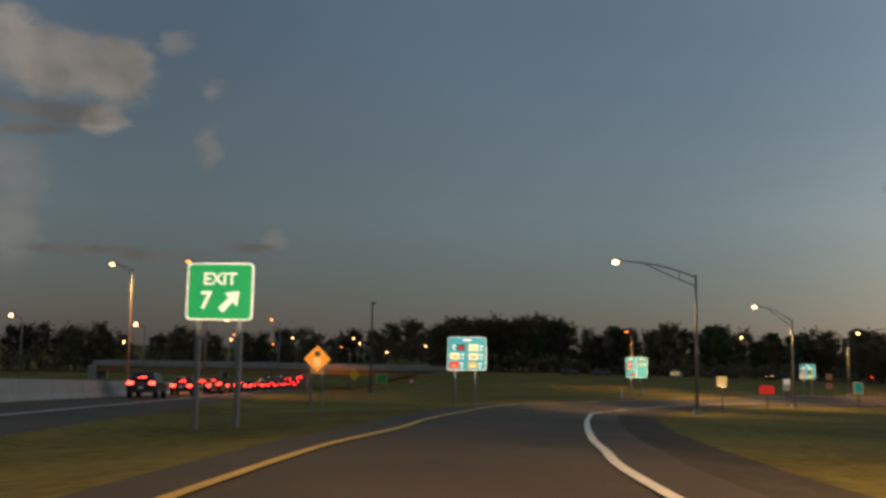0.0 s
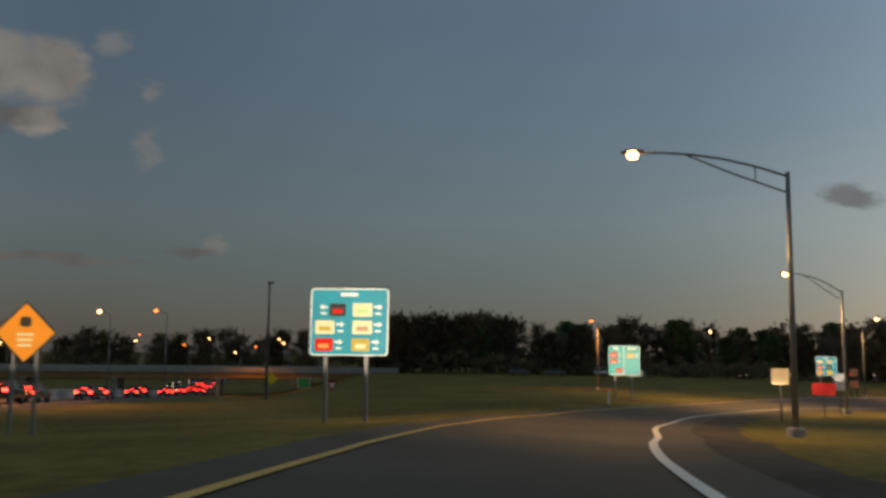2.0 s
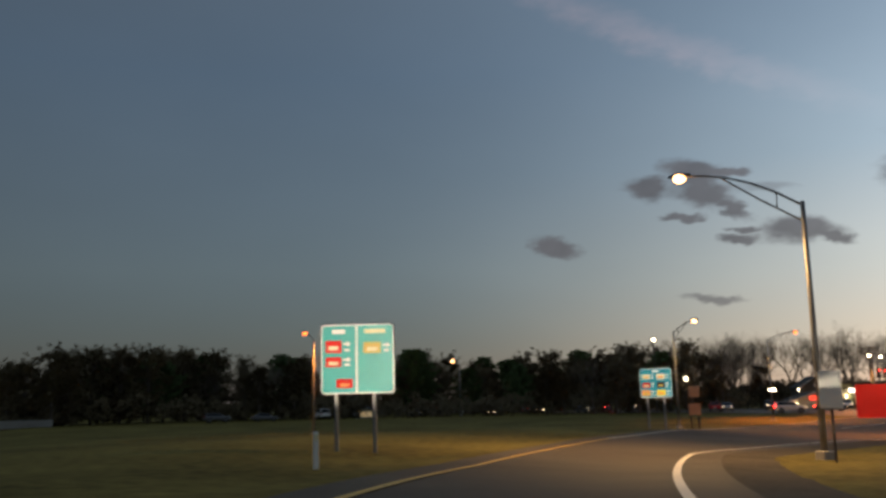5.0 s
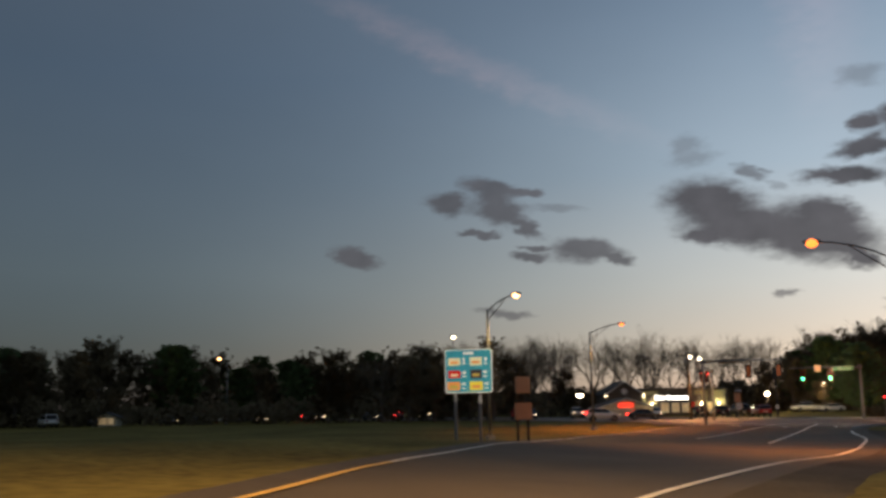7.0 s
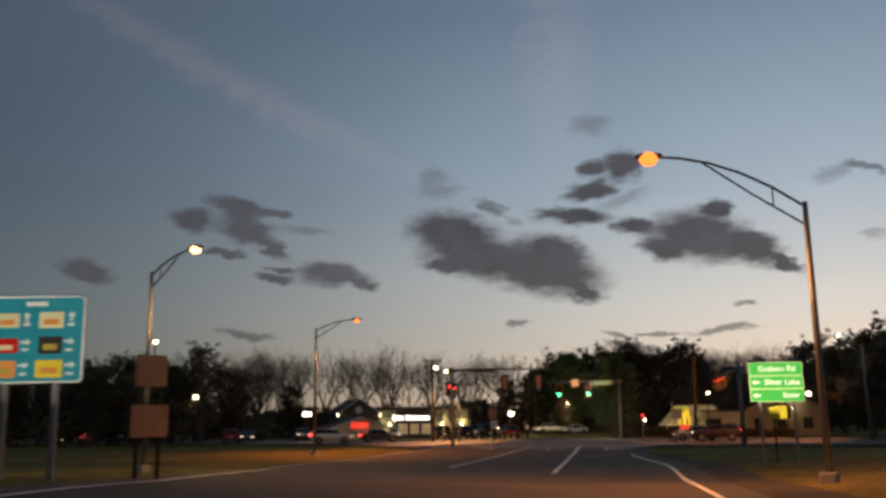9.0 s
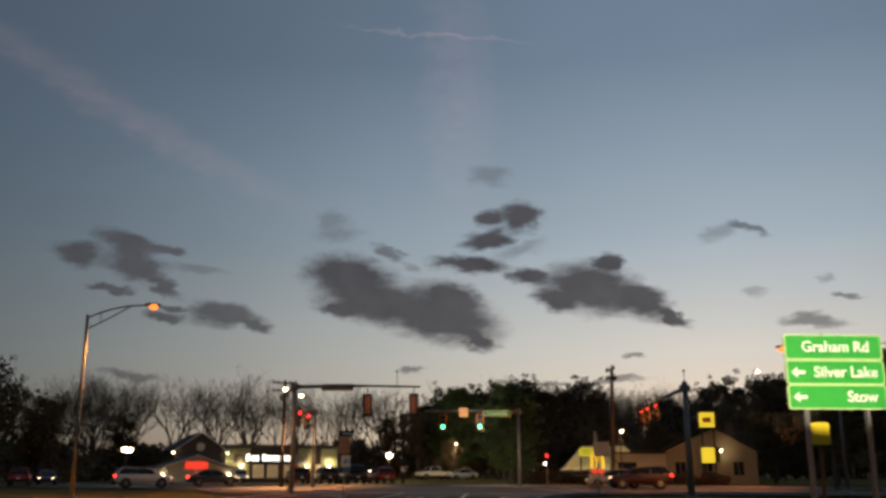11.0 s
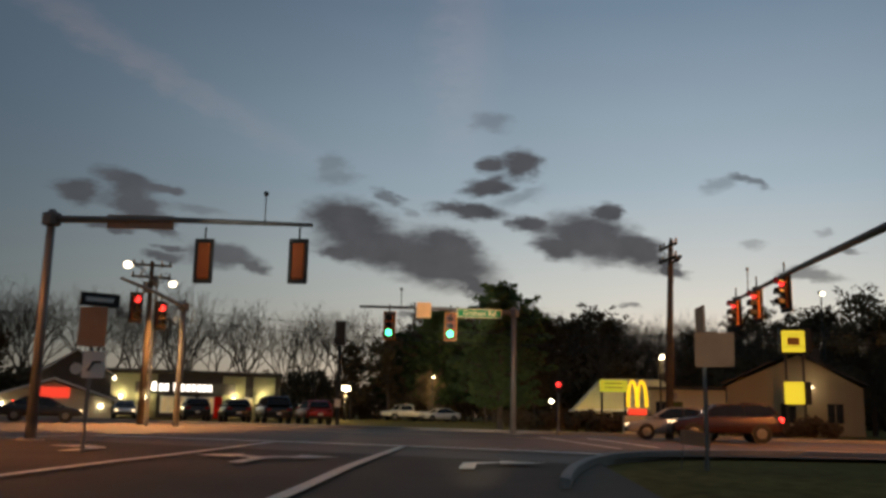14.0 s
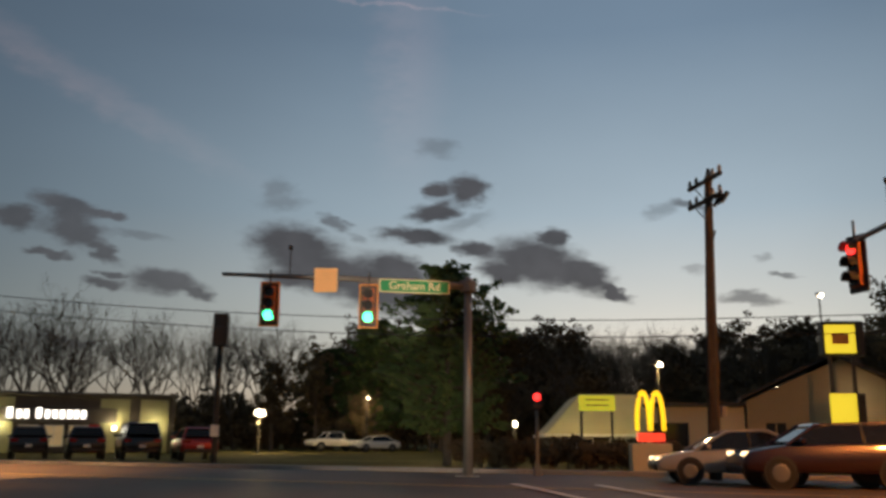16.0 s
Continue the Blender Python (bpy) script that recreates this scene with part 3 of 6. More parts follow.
def turn_arrow(x, y, rz, sides):
    """Painted turn arrow: a straight shaft, then a bend and a broad head to each side named (1 right, -1 left)."""
    s = Shape()
    polys = [[(-0.14, -0.6), (0.14, -0.6), (0.14, 1.35), (-0.14, 1.35)]]
    for f in sides:
        polys += [[(-0.14 * f, 1.0), (0.14 * f, 1.0), (0.62 * f, 1.62), (0.62 * f, 1.95), (0.2 * f, 1.72), (-0.14 * f, 1.35)],
                  [(0.6 * f, 1.2), (1.55 * f, 1.8), (0.6 * f, 2.4)]]
    for ring in polys:
        b = len(s.v)
        for px, py in ring:
            wx, wy = x + px * math.cos(rz) - py * math.sin(rz), y + px * math.sin(rz) + py * math.cos(rz)
            s.v.append((wx, wy, ground_at(wx, wy) + 0.11 + 0.003 * len(s.f)))
        s.f.append(tuple(range(b, b + len(ring))))
    return single("turn_arrow", s, M_WHITE, "white painted turn arrow on the asphalt", "road marking", "turn arrows", "structure")


for ax, ay, sides in ((107.9, 137.4, (1,)), (106.1, 141.3, (-1, 1)), (106.3, 146.6, (-1,))):
    turn_arrow(ax, ay, radians(-62), sides)


# ---- spots added in the empty lane as headlight stand-ins, to brighten signs and road ----
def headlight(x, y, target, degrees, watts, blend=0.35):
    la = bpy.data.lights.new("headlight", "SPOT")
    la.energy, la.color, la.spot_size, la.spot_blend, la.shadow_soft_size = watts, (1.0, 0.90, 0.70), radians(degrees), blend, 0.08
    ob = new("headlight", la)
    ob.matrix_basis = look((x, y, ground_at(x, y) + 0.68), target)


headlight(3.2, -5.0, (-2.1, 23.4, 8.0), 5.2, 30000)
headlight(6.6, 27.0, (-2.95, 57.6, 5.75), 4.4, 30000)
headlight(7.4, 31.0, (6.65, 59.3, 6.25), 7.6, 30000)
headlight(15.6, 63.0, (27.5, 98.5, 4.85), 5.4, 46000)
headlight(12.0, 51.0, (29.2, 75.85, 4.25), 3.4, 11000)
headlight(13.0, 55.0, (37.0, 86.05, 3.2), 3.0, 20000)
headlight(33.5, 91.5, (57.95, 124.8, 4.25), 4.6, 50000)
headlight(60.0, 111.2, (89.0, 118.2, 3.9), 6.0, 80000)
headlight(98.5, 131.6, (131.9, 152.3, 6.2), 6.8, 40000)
# these three are added to brighten sign backs, signal backs and the approach road
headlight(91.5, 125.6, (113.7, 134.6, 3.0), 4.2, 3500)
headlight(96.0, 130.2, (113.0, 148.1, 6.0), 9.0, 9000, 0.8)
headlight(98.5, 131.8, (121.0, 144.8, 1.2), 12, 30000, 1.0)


# ---- highway beside the ramp ----
hy = np.concatenate([np.arange(-120, 260, 6.0), np.arange(260, 900, 20.0)])
edge = np.stack([HIGHWAY_X(hy), hy], 1)
single("road_highway", ribbon(aside(edge, 6.8), aside(edge, -0.5), 0.06, 4), M_ASPHALT, "asphalt highway carriageway in dusk traffic", "road", kind="structure", smooth=True)
single("road_highway", ribbon(aside(edge, 14.0), aside(edge, 7.6), 0.06, 4), M_ASPHALT, "far asphalt highway carriageway", "road", kind="structure", smooth=True)
single("verge", ribbon(aside(edge, -0.5), aside(edge, -2.5), 0.06, 3, -0.12), M_GRASS, "grass lip beside the highway", "verge", kind="structure", smooth=True)
stripe(aside(edge, 2.5), 0.18, 0.09, M_WHITE, "edge_line", "solid white edge line of the highway")
stripe(aside(edge, 6.5), 0.14, 0.09, M_YELLOW, "edge_line", "solid yellow line by the median barrier")


def barrier(line, name):
    """Sloped concrete median wall in cast lengths."""
    for i in range(0, len(line) - 1):
        p, q = line[i], line[i + 1]
        d = (q - p) / np.hypot(*(q - p))
        nrm = np.array([-d[1], d[0]])
        rings = []
        for e in (p + d * 0.02, q - d * 0.02):
            z = ground_at(e[0], e[1])
            ring = []
            for off, up in ((-0.40, 0), (-0.40, 0.08), (-0.20, 0.35), (-0.12, 1.07), (0.12, 1.07), (0.20, 0.35), (0.40, 0.08), (0.40, 0)):
                ring.append((e[0] + nrm[0] * off, e[1] + nrm[1] * off, z + up))
            rings.append(ring)
        part("barrier_length", Shape().loft(rings), M_CONCRETE, name)


wall = thing("median_barrier", Matrix(), "weathered concrete median barrier between the carriageways", "barrier", kind="structure")
barrier(aside(edge, 7.2)[:64], wall)


def bridge():
    m = Matrix.Translation((-24, 252, 0)) @ pose(0, 0, 0, 0, 0, 3)
    ob = thing("overpass_bridge", m, "concrete and steel overpass carrying a road over the highway", "bridge")
    part("deck", Shape().box(-8, 0, 0.35, 98, 11, 0.5, bevel=0.05), M_CONCRETE, ob)
    for y in (-4.6, -1.5, 1.5, 4.6):
        part("girder", Shape().box(-8, y, -0.55, 96, 0.35, 1.25), M_GIRDER, ob, "orange-brown steel girder")
    for y in (-5.35, 5.35):
        part("parapet", Shape().box(-8, y, 1.05, 98, 0.28, 0.9, bevel=0.04), M_CONCRETE, ob)
    for x in (-44, -24, -1, 20):
        for y in (-4, 0, 4):
            part("pier", Shape().tube([(x, y, -9), (x, y, -1.6)], 0.5, 12), M_CONCRETE, ob)
        part("pier_cap", Shape().box(x, 0, -1.4, 1.2, 10.5, 0.7, bevel=0.06), M_CONCRETE, ob)
    for x in (-57, 40):
        part("abutment", Shape().box(x, 0, -3.2, 2.0, 12, 7.0), M_CONCRETE, ob)
    return ob


M_TAN = material("tan_sign_sheeting", (0.72, 0.42, 0.12), 0.4, vary=0.08)
M_PEACH = material("pale_peach_sheeting", (0.80, 0.44, 0.17), 0.4, vary=0.08)
M_FARGREEN = material("bright_green_sheeting", (0.04, 0.30, 0.08), 0.4, vary=0.1)
M_GIRDER = material("orange_brown_girder_steel", (0.42, 0.22, 0.09), 0.7, vary=0.3, scale=0.6)
bridge()


# ---- signs ----
def posts(ob, xs, y, z0, z1, w=0.12):
    for x in xs:
        part("post", Shape().box(x, y, (z0 + z1) / 2, w, w * 1.3, z1 - z0, bevel=0.015), M_GALV, ob)


def panel_sign(name, label, left, right, z0, z1, face, post_x=(0.25, 0.75), rim=0.09, group=""):
    """A framed sign board on two steel posts, from its two lower corners; faces the side from which left is on the left."""
    (x0, y0), (x1, y1) = left, right
    w, h = math.hypot(x1 - x0, y1 - y0), z1 - z0
    rz = math.degrees(math.atan2(y1 - y0, x1 - x0))
    cx, cy = (x0 + x1) / 2, (y0 + y1) / 2
    g = ground_at(cx, cy)
    ob = thing(name, pose(cx, cy, g, 0, 0, rz), label, "road sign", group)
    b = z0 - g
    posts(ob, [(k - 0.5) * w for k in post_x], 0.10, -0.4, b + h * 0.9)
    part("board", Shape().plate(0, b + h / 2, w, h, -0.03, 0.03, 0.12), M_SIGNWHITE, ob, "white sign border")
    part("panel", Shape().plate(0, b + h / 2, w - rim, h - rim, -0.038, -0.03, 0.10), face, ob)
    for k in (0.25, 0.75):
        part("brace", Shape().box(0, 0.045, b + h * k, w * 0.9, 0.03, 0.07), M_GALV, ob)
    return ob, w, h, b


def tile(ob, name, x, z, w, h, mat, lift=0.0, r=0.04, label=""):
    return part(name, Shape().plate(x, z, w, h, -0.046 - lift, -0.036, r), mat, ob, label)


def arrow(ob, x, z, size, turn, mat=None):
    """A broad-headed arrow; turn 0 points right, counter-clockwise degrees."""
    s = Shape()
    c, n = math.cos(radians(turn)), math.sin(radians(turn))
    ring = [(-0.5, -0.12), (0.05, -0.12), (0.05, -0.36), (0.5, 0), (0.05, 0.36), (0.05, 0.12), (-0.5, 0.12)]
    s.prism([(x + size * (p * c - q * n), z + size * (p * n + q * c)) for p, q in ring], -0.047, -0.036)
    return part("arrow", s, mat or M_SIGNWHITE, ob, "white arrow")


# gore sign at the split
ob, w, h, b = panel_sign("exit_sign", "green gore sign with white EXIT 7 and a slanting arrow", (-2.99, 23.55), (-1.17, 23.16), 7.23, 8.75, M_GREEN, (0.18, 0.80))
letters("exit_word", "EXIT", 0.46, M_SIGNWHITE, ob, 0, -0.042, b + h * 0.71)
letters("exit_digit", "7", 0.66, M_SIGNWHITE, ob, -0.38, -0.042, b + h * 0.33)
arrow(ob, 0.30, b + h * 0.34, 0.72, 45)


def service_sign(name, label, left, right, z0, z1, panels, title=True, face=None):
    """Blue services sign: a grid of small business panels with arrows and distances."""
    ob, w, h, b = panel_sign(name, label, left, right, z0, z1, face or M_BLUE, (0.2, 0.72), 0.08)
    if title:
        tile(ob, "heading_bar", 0, b + h * 0.91, w * 0.22, h * 0.055, M_SIGNWHITE, r=0.02, label="white heading, too small to read")
    for cx, cz, pw, ph, mat, inner, ar in panels:
        x, z = (cx - 0.5) * w, b + cz * h
        tile(ob, "business_panel", x, z, pw * w, ph * h, mat)
        if inner is not None:
            tile(ob, "panel_mark", x, z - 0.02 * h, pw * w * 0.6, ph * h * 0.34, inner, 0.004, 0.02)
        if ar is not None:
            side = 1 if ar[0] >= 0 else -1
            ax = x + side * (pw * w * 0.5 + w * 0.075)
            arrow(ob, ax, z + ph * h * 0.22, w * 0.105, ar[1])
            tile(ob, "distance_bar", ax, z - ph * h * 0.28, w * 0.07, h * 0.03, M_SIGNWHITE, r=0.005)
    return ob


service_sign("services_sign", "blue highway services sign with six business panels and white arrows", (5.38, 59.56), (7.92, 59.0), 5.16, 7.35, [
    (0.35, 0.68, 0.21, 0.19, M_BLACK, M_SIGNRED, (-1, 180)), (0.67, 0.68, 0.25, 0.20, M_CREAM, M_MINT, (1, 0)),
    (0.19, 0.42, 0.25, 0.20, M_CREAM, M_GOLD, (1, 0)), (0.67, 0.42, 0.25, 0.20, M_CREAM, M_SIGNBACK, (1, 0)),
    (0.18, 0.16, 0.23, 0.19, M_SIGNRED, M_ORANGE, (1, 0)), (0.65, 0.16, 0.23, 0.19, M_GOLD, M_CREAM, (1, 0))])
ob = service_sign("services_sign", "blue services sign in two halves with red and ochre panels", (26.45, 98.95), (28.64, 97.96), 3.72, 5.98, [
    (0.17, 0.68, 0.22, 0.18, M_SIGNRED, M_CREAM, (1, 0)), (0.17, 0.46, 0.22, 0.14, M_SIGNRED, M_CREAM, (1, 0)),
    (0.32, 0.15, 0.22, 0.13, M_SIGNRED, M_ORANGE, None), (0.70, 0.66, 0.24, 0.16, M_GOLD, M_CREAM, (1, 0))], title=False, face=M_TEAL)
g = ground_at(27.545, 98.455)
tile(ob, "divider", -0.03, 4.85 - g, 0.06, 2.16, M_SIGNWHITE, r=0.0)
tile(ob, "heading_bar", -0.62, 5.75 - g, 0.42, 0.13, M_SIGNWHITE, r=0.02)
tile(ob, "heading_bar", 0.58, 5.75 - g, 0.7, 0.14, M_CREAM, r=0.02)
service_sign("services_sign", "blue services sign with orange, red and yellow panels", (57.2, 125.75), (58.63, 123.94), 3.25, 5.30, [
    (0.20, 0.72, 0.26, 0.17, M_CREAM, M_ORANGE, (1, 90)), (0.66, 0.72, 0.26, 0.19, M_CREAM, M_ORANGE, (1, 90)),
    (0.20, 0.43, 0.26, 0.17, M_SIGNRED, M_CREAM, (1, 0)), (0.66, 0.43, 0.24, 0.20, M_BLACK, M_GOLD, (1, 0)),
    (0.18, 0.16, 0.28, 0.20, M_ORANGE, M_GOLD, (1, 0)), (0.66, 0.16, 0.28, 0.20, M_YELPANEL, M_ORANGE, (1, 0))])

# amber warning diamond
g = ground_at(-2.95, 57.6)
ob = thing("warning_sign", pose(-2.95, 57.6, g, 0, 0, -4), "amber diamond warning sign with a black symbol on two posts", "road sign")
posts(ob, (-0.35, 0.35), 0.08, -0.4, 5.75 - g, 0.09)
c = 5.75 - g
part("board", Shape().prism([(0, c + 0.93), (-0.93, c), (0, c - 0.93), (0.93, c)], -0.02, 0.02), M_BLACK, ob)
part("panel", Shape().prism([(0, c + 0.87), (-0.87, c), (0, c - 0.87), (0.87, c)], -0.026, -0.02), M_AMBER, ob)
part("symbol", Shape().plate(0, c + 0.33, 0.34, 0.3, -0.032, -0.026, 0.08), M_BLACK, ob)
for k in (0, 0.16, 0.32):
    part("word_bar", Shape().plate(0, c - 0.05 - k, 0.5 - k * 0.3, 0.08, -0.032, -0.026), M_CREAM, ob)


def small_board(name, label, x, y, rz, w, z0, z1, mat, post_x=(0.0,), back=None):
    g = ground_at(x, y)
    ob = thing(name, pose(x, y, g, 0, 0, rz), label, "road sign")
    for px in post_x:
        part("post", Shape().box(px, 0.06, (z1 - g - 0.35) / 2, 0.08, 0.1, z1 - g + 0.25, bevel=0.012), M_WOOD, ob)
    part("board", Shape().plate(0, (z0 + z1) / 2 - g, w, z1 - z0, -0.02, 0.02, 0.06), mat, ob)
    part("panel", Shape().plate(0, (z0 + z1) / 2 - g, w - 0.08, z1 - z0 - 0.08, -0.027, -0.02, 0.05), back or mat, ob)
    return ob


small_board("work_sign", "plain tan work sign on one post", 29.2, 75.85, -32, 0.88, 3.8, 4.65, M_TAN, (0.0,))
small_board("work_sign", "low bright red sign board on a post", 37.0, 86.05, -32, 1.45, 2.8, 3.6, M_SIGNRED, (0.0,))
small_board("route_sign", "small pale route sign beside the ramp", 41.5, 92.3, -35, 0.7, 2.9, 4.1, M_SIGNWHITE)
for z0, z1, w in ((3.2, 4.0, 0.85), (1.95, 2.75, 1.0)):
    small_board("sign_back", "bare back of a road sign facing away", 60.6, 124.1, -6, w, z0, z1, M_SIGNBACK, (-0.3, 0.3))
x, y = 51.6, 97.6
small_board("route_sign", "small blue sign with a pale border beside the ramp", x, y, -45, 0.95, ground_at(x, y) + 1.6, ground_at(x, y) + 2.8, M_SIGNWHITE, (0.0,), M_BLUE)

# green guide sign with three plates
g = ground_at(89.0, 118.2)
rz = math.degrees(math.atan2(117.2 - 119.15, 89.72 - 88.28))
ob = thing("guide_sign", pose(89.0, 118.15, g, 0, 0, rz), "green guide sign of three plates with pale borders on a post", "road sign")
posts(ob, (-0.75, 0.75), 0.1, -0.4, 4.6 - g, 0.1)
for k, (z, hh) in enumerate(((4.43, 0.6), (3.83, 0.58), (3.25, 0.58))):
    part("board", Shape().plate(0, z - g, 2.42, hh, -0.03, 0.03, 0.08), M_MINT, ob, "pale green border")
    part("plate", Shape().plate(0, z - g, 2.34, hh - 0.07, -0.036, -0.03, 0.06), M_GUIDEGREEN, ob)
letters("guide_word", "Graham Rd", 0.36, M_SIGNWHITE, ob, 0.05, -0.042, 4.43 - g)
letters("guide_word", "Silver Lake", 0.36, M_SIGNWHITE, ob, 0.25, -0.042, 3.83 - g)
letters("guide_word", "Stow", 0.36, M_SIGNWHITE, ob, 0.6, -0.042, 3.25 - g)
for z in (3.83, 3.25):
    s = arrow(ob, -0.92, z - g, 0.34, 180)
small_board("warning_plate", "small yellow plate on a post by the guide sign", 90.6, 118.9, rz, 0.5, 2.2, 2.75, M_YELPANEL)

# small far signs beside the highway
ob = thing("guide_sign", pose(-4.9, 244.9, ground_at(-4.9, 244.9)), "small far green sign beside the highway", "road sign")
g = ground_at(-4.9, 244.9)
posts(ob, (-0.9, 0.9), 0.1, -0.3, -1.2 - g, 0.12)
part("board", Shape().plate(0, -2.0 - g, 2.9, 2.3, -0.03, 0.03, 0.1), M_SIGNWHITE, ob)
part("panel", Shape().plate(0, -2.0 - g, 2.7, 2.1, -0.04, -0.03, 0.1), M_FARGREEN, ob)
g = ground_at(3.1, 185.0)
ob = thing("yield_sign", pose(3.1, 185.0, g), "far red and white triangle sign on a post", "road sign")
posts(ob, (0,), 0.06, -0.3, -0.3 - g, 0.1)
part("board", Shape().prism([(0, -1.35 - g), (0.9, 0.2 - g), (-0.9, 0.2 - g)], -0.02, 0.02), M_SIGNRED, ob)
part("panel", Shape().prism([(0, -0.95 - g), (0.55, -0.02 - g), (-0.55, -0.02 - g)], -0.03, -0.02), M_SIGNWHITE, ob)
g = ground_at(-11.8, 238.6)
ob = thing("warning_sign", pose(-11.8, 238.6, g), "far yellow diamond sign by the overpass", "road sign")
posts(ob, (0,), 0.06, -0.3, -0.5 - g, 0.1)
part("board", Shape().prism([(0, 0.51 - g), (-1.45, -0.94 - g), (0, -2.39 - g), (1.45, -0.94 - g)], -0.02, 0.02), M_YELPANEL, ob)

# delineators
for x, y in ((24.2, 91.0),):
    g = ground_at(x, y)
    ob = thing("delineator", pose(x, y, g), "short white reflector post in the grass", "marker post", "delineators")
    part("post", Shape().box(0, 0, 0.35, 0.12, 0.05, 0.9, bevel=0.01), M_SIGNWHITE, ob)
    part("reflector", Shape().box(0, -0.03, 0.68, 0.08, 0.02, 0.14), M_CREAM, ob)


# ---- street lamps ----
def street_lamp(base, top_z, head, lens, label, truss=True, watts=0, colour=(1, 0.6, 0.3), r=0.12, lens_r=0.24, aim=None):
    """Tapered pole, two-rail bracket arm and a cobra head with a dropped lens."""
    bx, by, bz = base
    ob = thing("street_lamp", pose(bx, by, bz), label, "street lamp", "street lamps")
    H = top_z - bz
    part("pole", Shape().tube([(0, 0, -0.3), (0, 0, H * 0.5), (0, 0, H)], [r, r * 0.85, r * 0.65], 12), M_GALV, ob, smooth=True)
    part("base_plate", Shape().box(0, 0, 0.08, r * 4, r * 4, 0.35, bevel=0.04), M_CONCRETE, ob)
    hx, hy, hz = head[0] - bx, head[1] - by, head[2] - bz
    up = [(hx * k, hy * k, (H - 0.15) + (hz - H + 0.15) * (1 - (1 - k) ** 2.0)) for k in (0, 0.2, 0.4, 0.6, 0.8, 0.95)]
    part("arm", Shape().tube(up, 0.045, 8), M_GALV, ob, smooth=True)
    if truss:
        k1 = 0.66
        end = (hx * k1, hy * k1, (H - 0.15) + (hz - H + 0.15) * (1 - (1 - k1) ** 2))
        a0 = (0, 0, H - 0.75)
        part("arm_brace", Shape().tube([a0, tuple(a0[i] * 0.5 + end[i] * 0.5 - (0.05 if i == 2 else 0) for i in range(3)), end], 0.035, 8), M_GALV, ob, smooth=True)
        part("arm_strut", Shape().tube([(hx * 0.2, hy * 0.2, up[1][2]), (hx * 0.2, hy * 0.2, a0[2] + (end[2] - a0[2]) * 0.3)], 0.025, 6), M_GALV, ob)
    L = math.hypot(hx, hy)
    dx, dy = hx / L, hy / L
    rings = []
    for k, (w, t) in enumerate(((0.05, 0.05), (0.14, 0.09), (0.17, 0.11), (0.15, 0.10), (0.06, 0.05))):
        q = -0.45 + k * 0.22
        rings.append([(hx + dx * q + (-dy) * w * math.cos(a), hy + dy * q + dx * w * math.cos(a), hz + 0.06 + t * math.sin(a)) for a in [2 * math.pi * i / 10 for i in range(10)]])
    part("lamp_head", Shape().loft(rings), M_GALV, ob, smooth=True)
    part("lens", Shape().ball((hx, hy, hz - 0.05), lens_r, 12, 8, 0.75), lens, ob, "glowing lamp lens", smooth=True)
    if watts:
        la = bpy.data.lights.new("lamp_light", "SPOT")
        la.energy, la.color, la.spot_size, la.spot_blend, la.shadow_soft_size = watts, colour, radians(150), 0.6, 0.2
        lo = new("lamp_light", la)
        lo.matrix_basis = pose(head[0], head[1], head[2] - 0.3)
        if aim:
            la.spot_size = radians(110)
            lo.matrix_basis = look((head[0], head[1], head[2] - 0.3), aim)
    return ob


SODIUM, WARMW = (1.0, 0.36, 0.07), (1.0, 0.60, 0.22)
street_lamp((22.1, 59.95, ground_at(22.1, 59.95)), 11.83, (17.18, 62.36, 12.88), M_WARM, "tall steel street lamp with a long arm and warm light", watts=2200, colour=WARMW)
street_lamp((43.1, 94.4, ground_at(43.1, 94.4)), 10.25, (40.43, 97.89, 11.76), M_WARM, "tall steel street lamp with a long arm and warm light", watts=6000, colour=WARMW)
street_lamp((75.9, 112.32, ground_at(75.9, 112.3)), 8.85, (73.6, 116.41, 10.58), M_SODIUM, "tall street lamp with a deep orange sodium light", watts=8500, colour=SODIUM, lens_r=0.30)
street_lamp((70.93, 139.95, ground_at(70.9, 139.9)), 9.23, (71.41, 137.37, 10.04), M_WARM, "street lamp with a short curved arm and warm light", watts=2200, colour=WARMW)
street_lamp((95.89, 155.51, ground_at(95.9, 155.5)), 9.62, (99.02, 154.17, 10.44), M_SODIUM, "street lamp with a curved arm and orange light", watts=9500, colour=SODIUM)
street_lamp((40.63, 155.0, ground_at(40.6, 155.0)), 9.35, (39.38, 153.62, 9.93), M_SODIUM, "street lamp with an orange light beyond the grass", False, 3500, SODIUM)
street_lamp((-18.5, 95.5, ground_at(-18.5, 95.5)), 14.6, (-20.7, 95.7, 15.16), M_SODIUM, "tall highway lamp with an orange light", True, 6000, SODIUM)
# unseen lamp, added out of view to brighten the near road and grass
street_lamp((16.8, 5.0, ground_at(16.8, 5.0)), 14.4, (11.6, 6.8, 15.6), M_WARM, "unseen tall street lamp added at the start of the ramp", watts=3600, colour=WARMW)
street_lamp((-27.4, 98.8, ground_at(-27.4, 98.8)), 14.4, (-29.7, 98.8, 14.97), M_WARM, "tall highway lamp with a warm light", True, 6000, WARMW)
# no lamp is known here: added for the orange light on the girders
street_lamp((-13.0, 238.0, ground_at(-13.0, 238.0)), 5.6, (-15.5, 240.0, 6.2), M_SODIUM, "orange lamp added to light the overpass", True, 1300, SODIUM)
street_lamp((128.0, 124.2, ground_at(128.0, 124.2)), 8.2, (124.8, 126.7, 9.0), M_SODIUM, "street lamp with an orange light at the street corner", True, 13000, SODIUM, aim=(133, 143, 0))
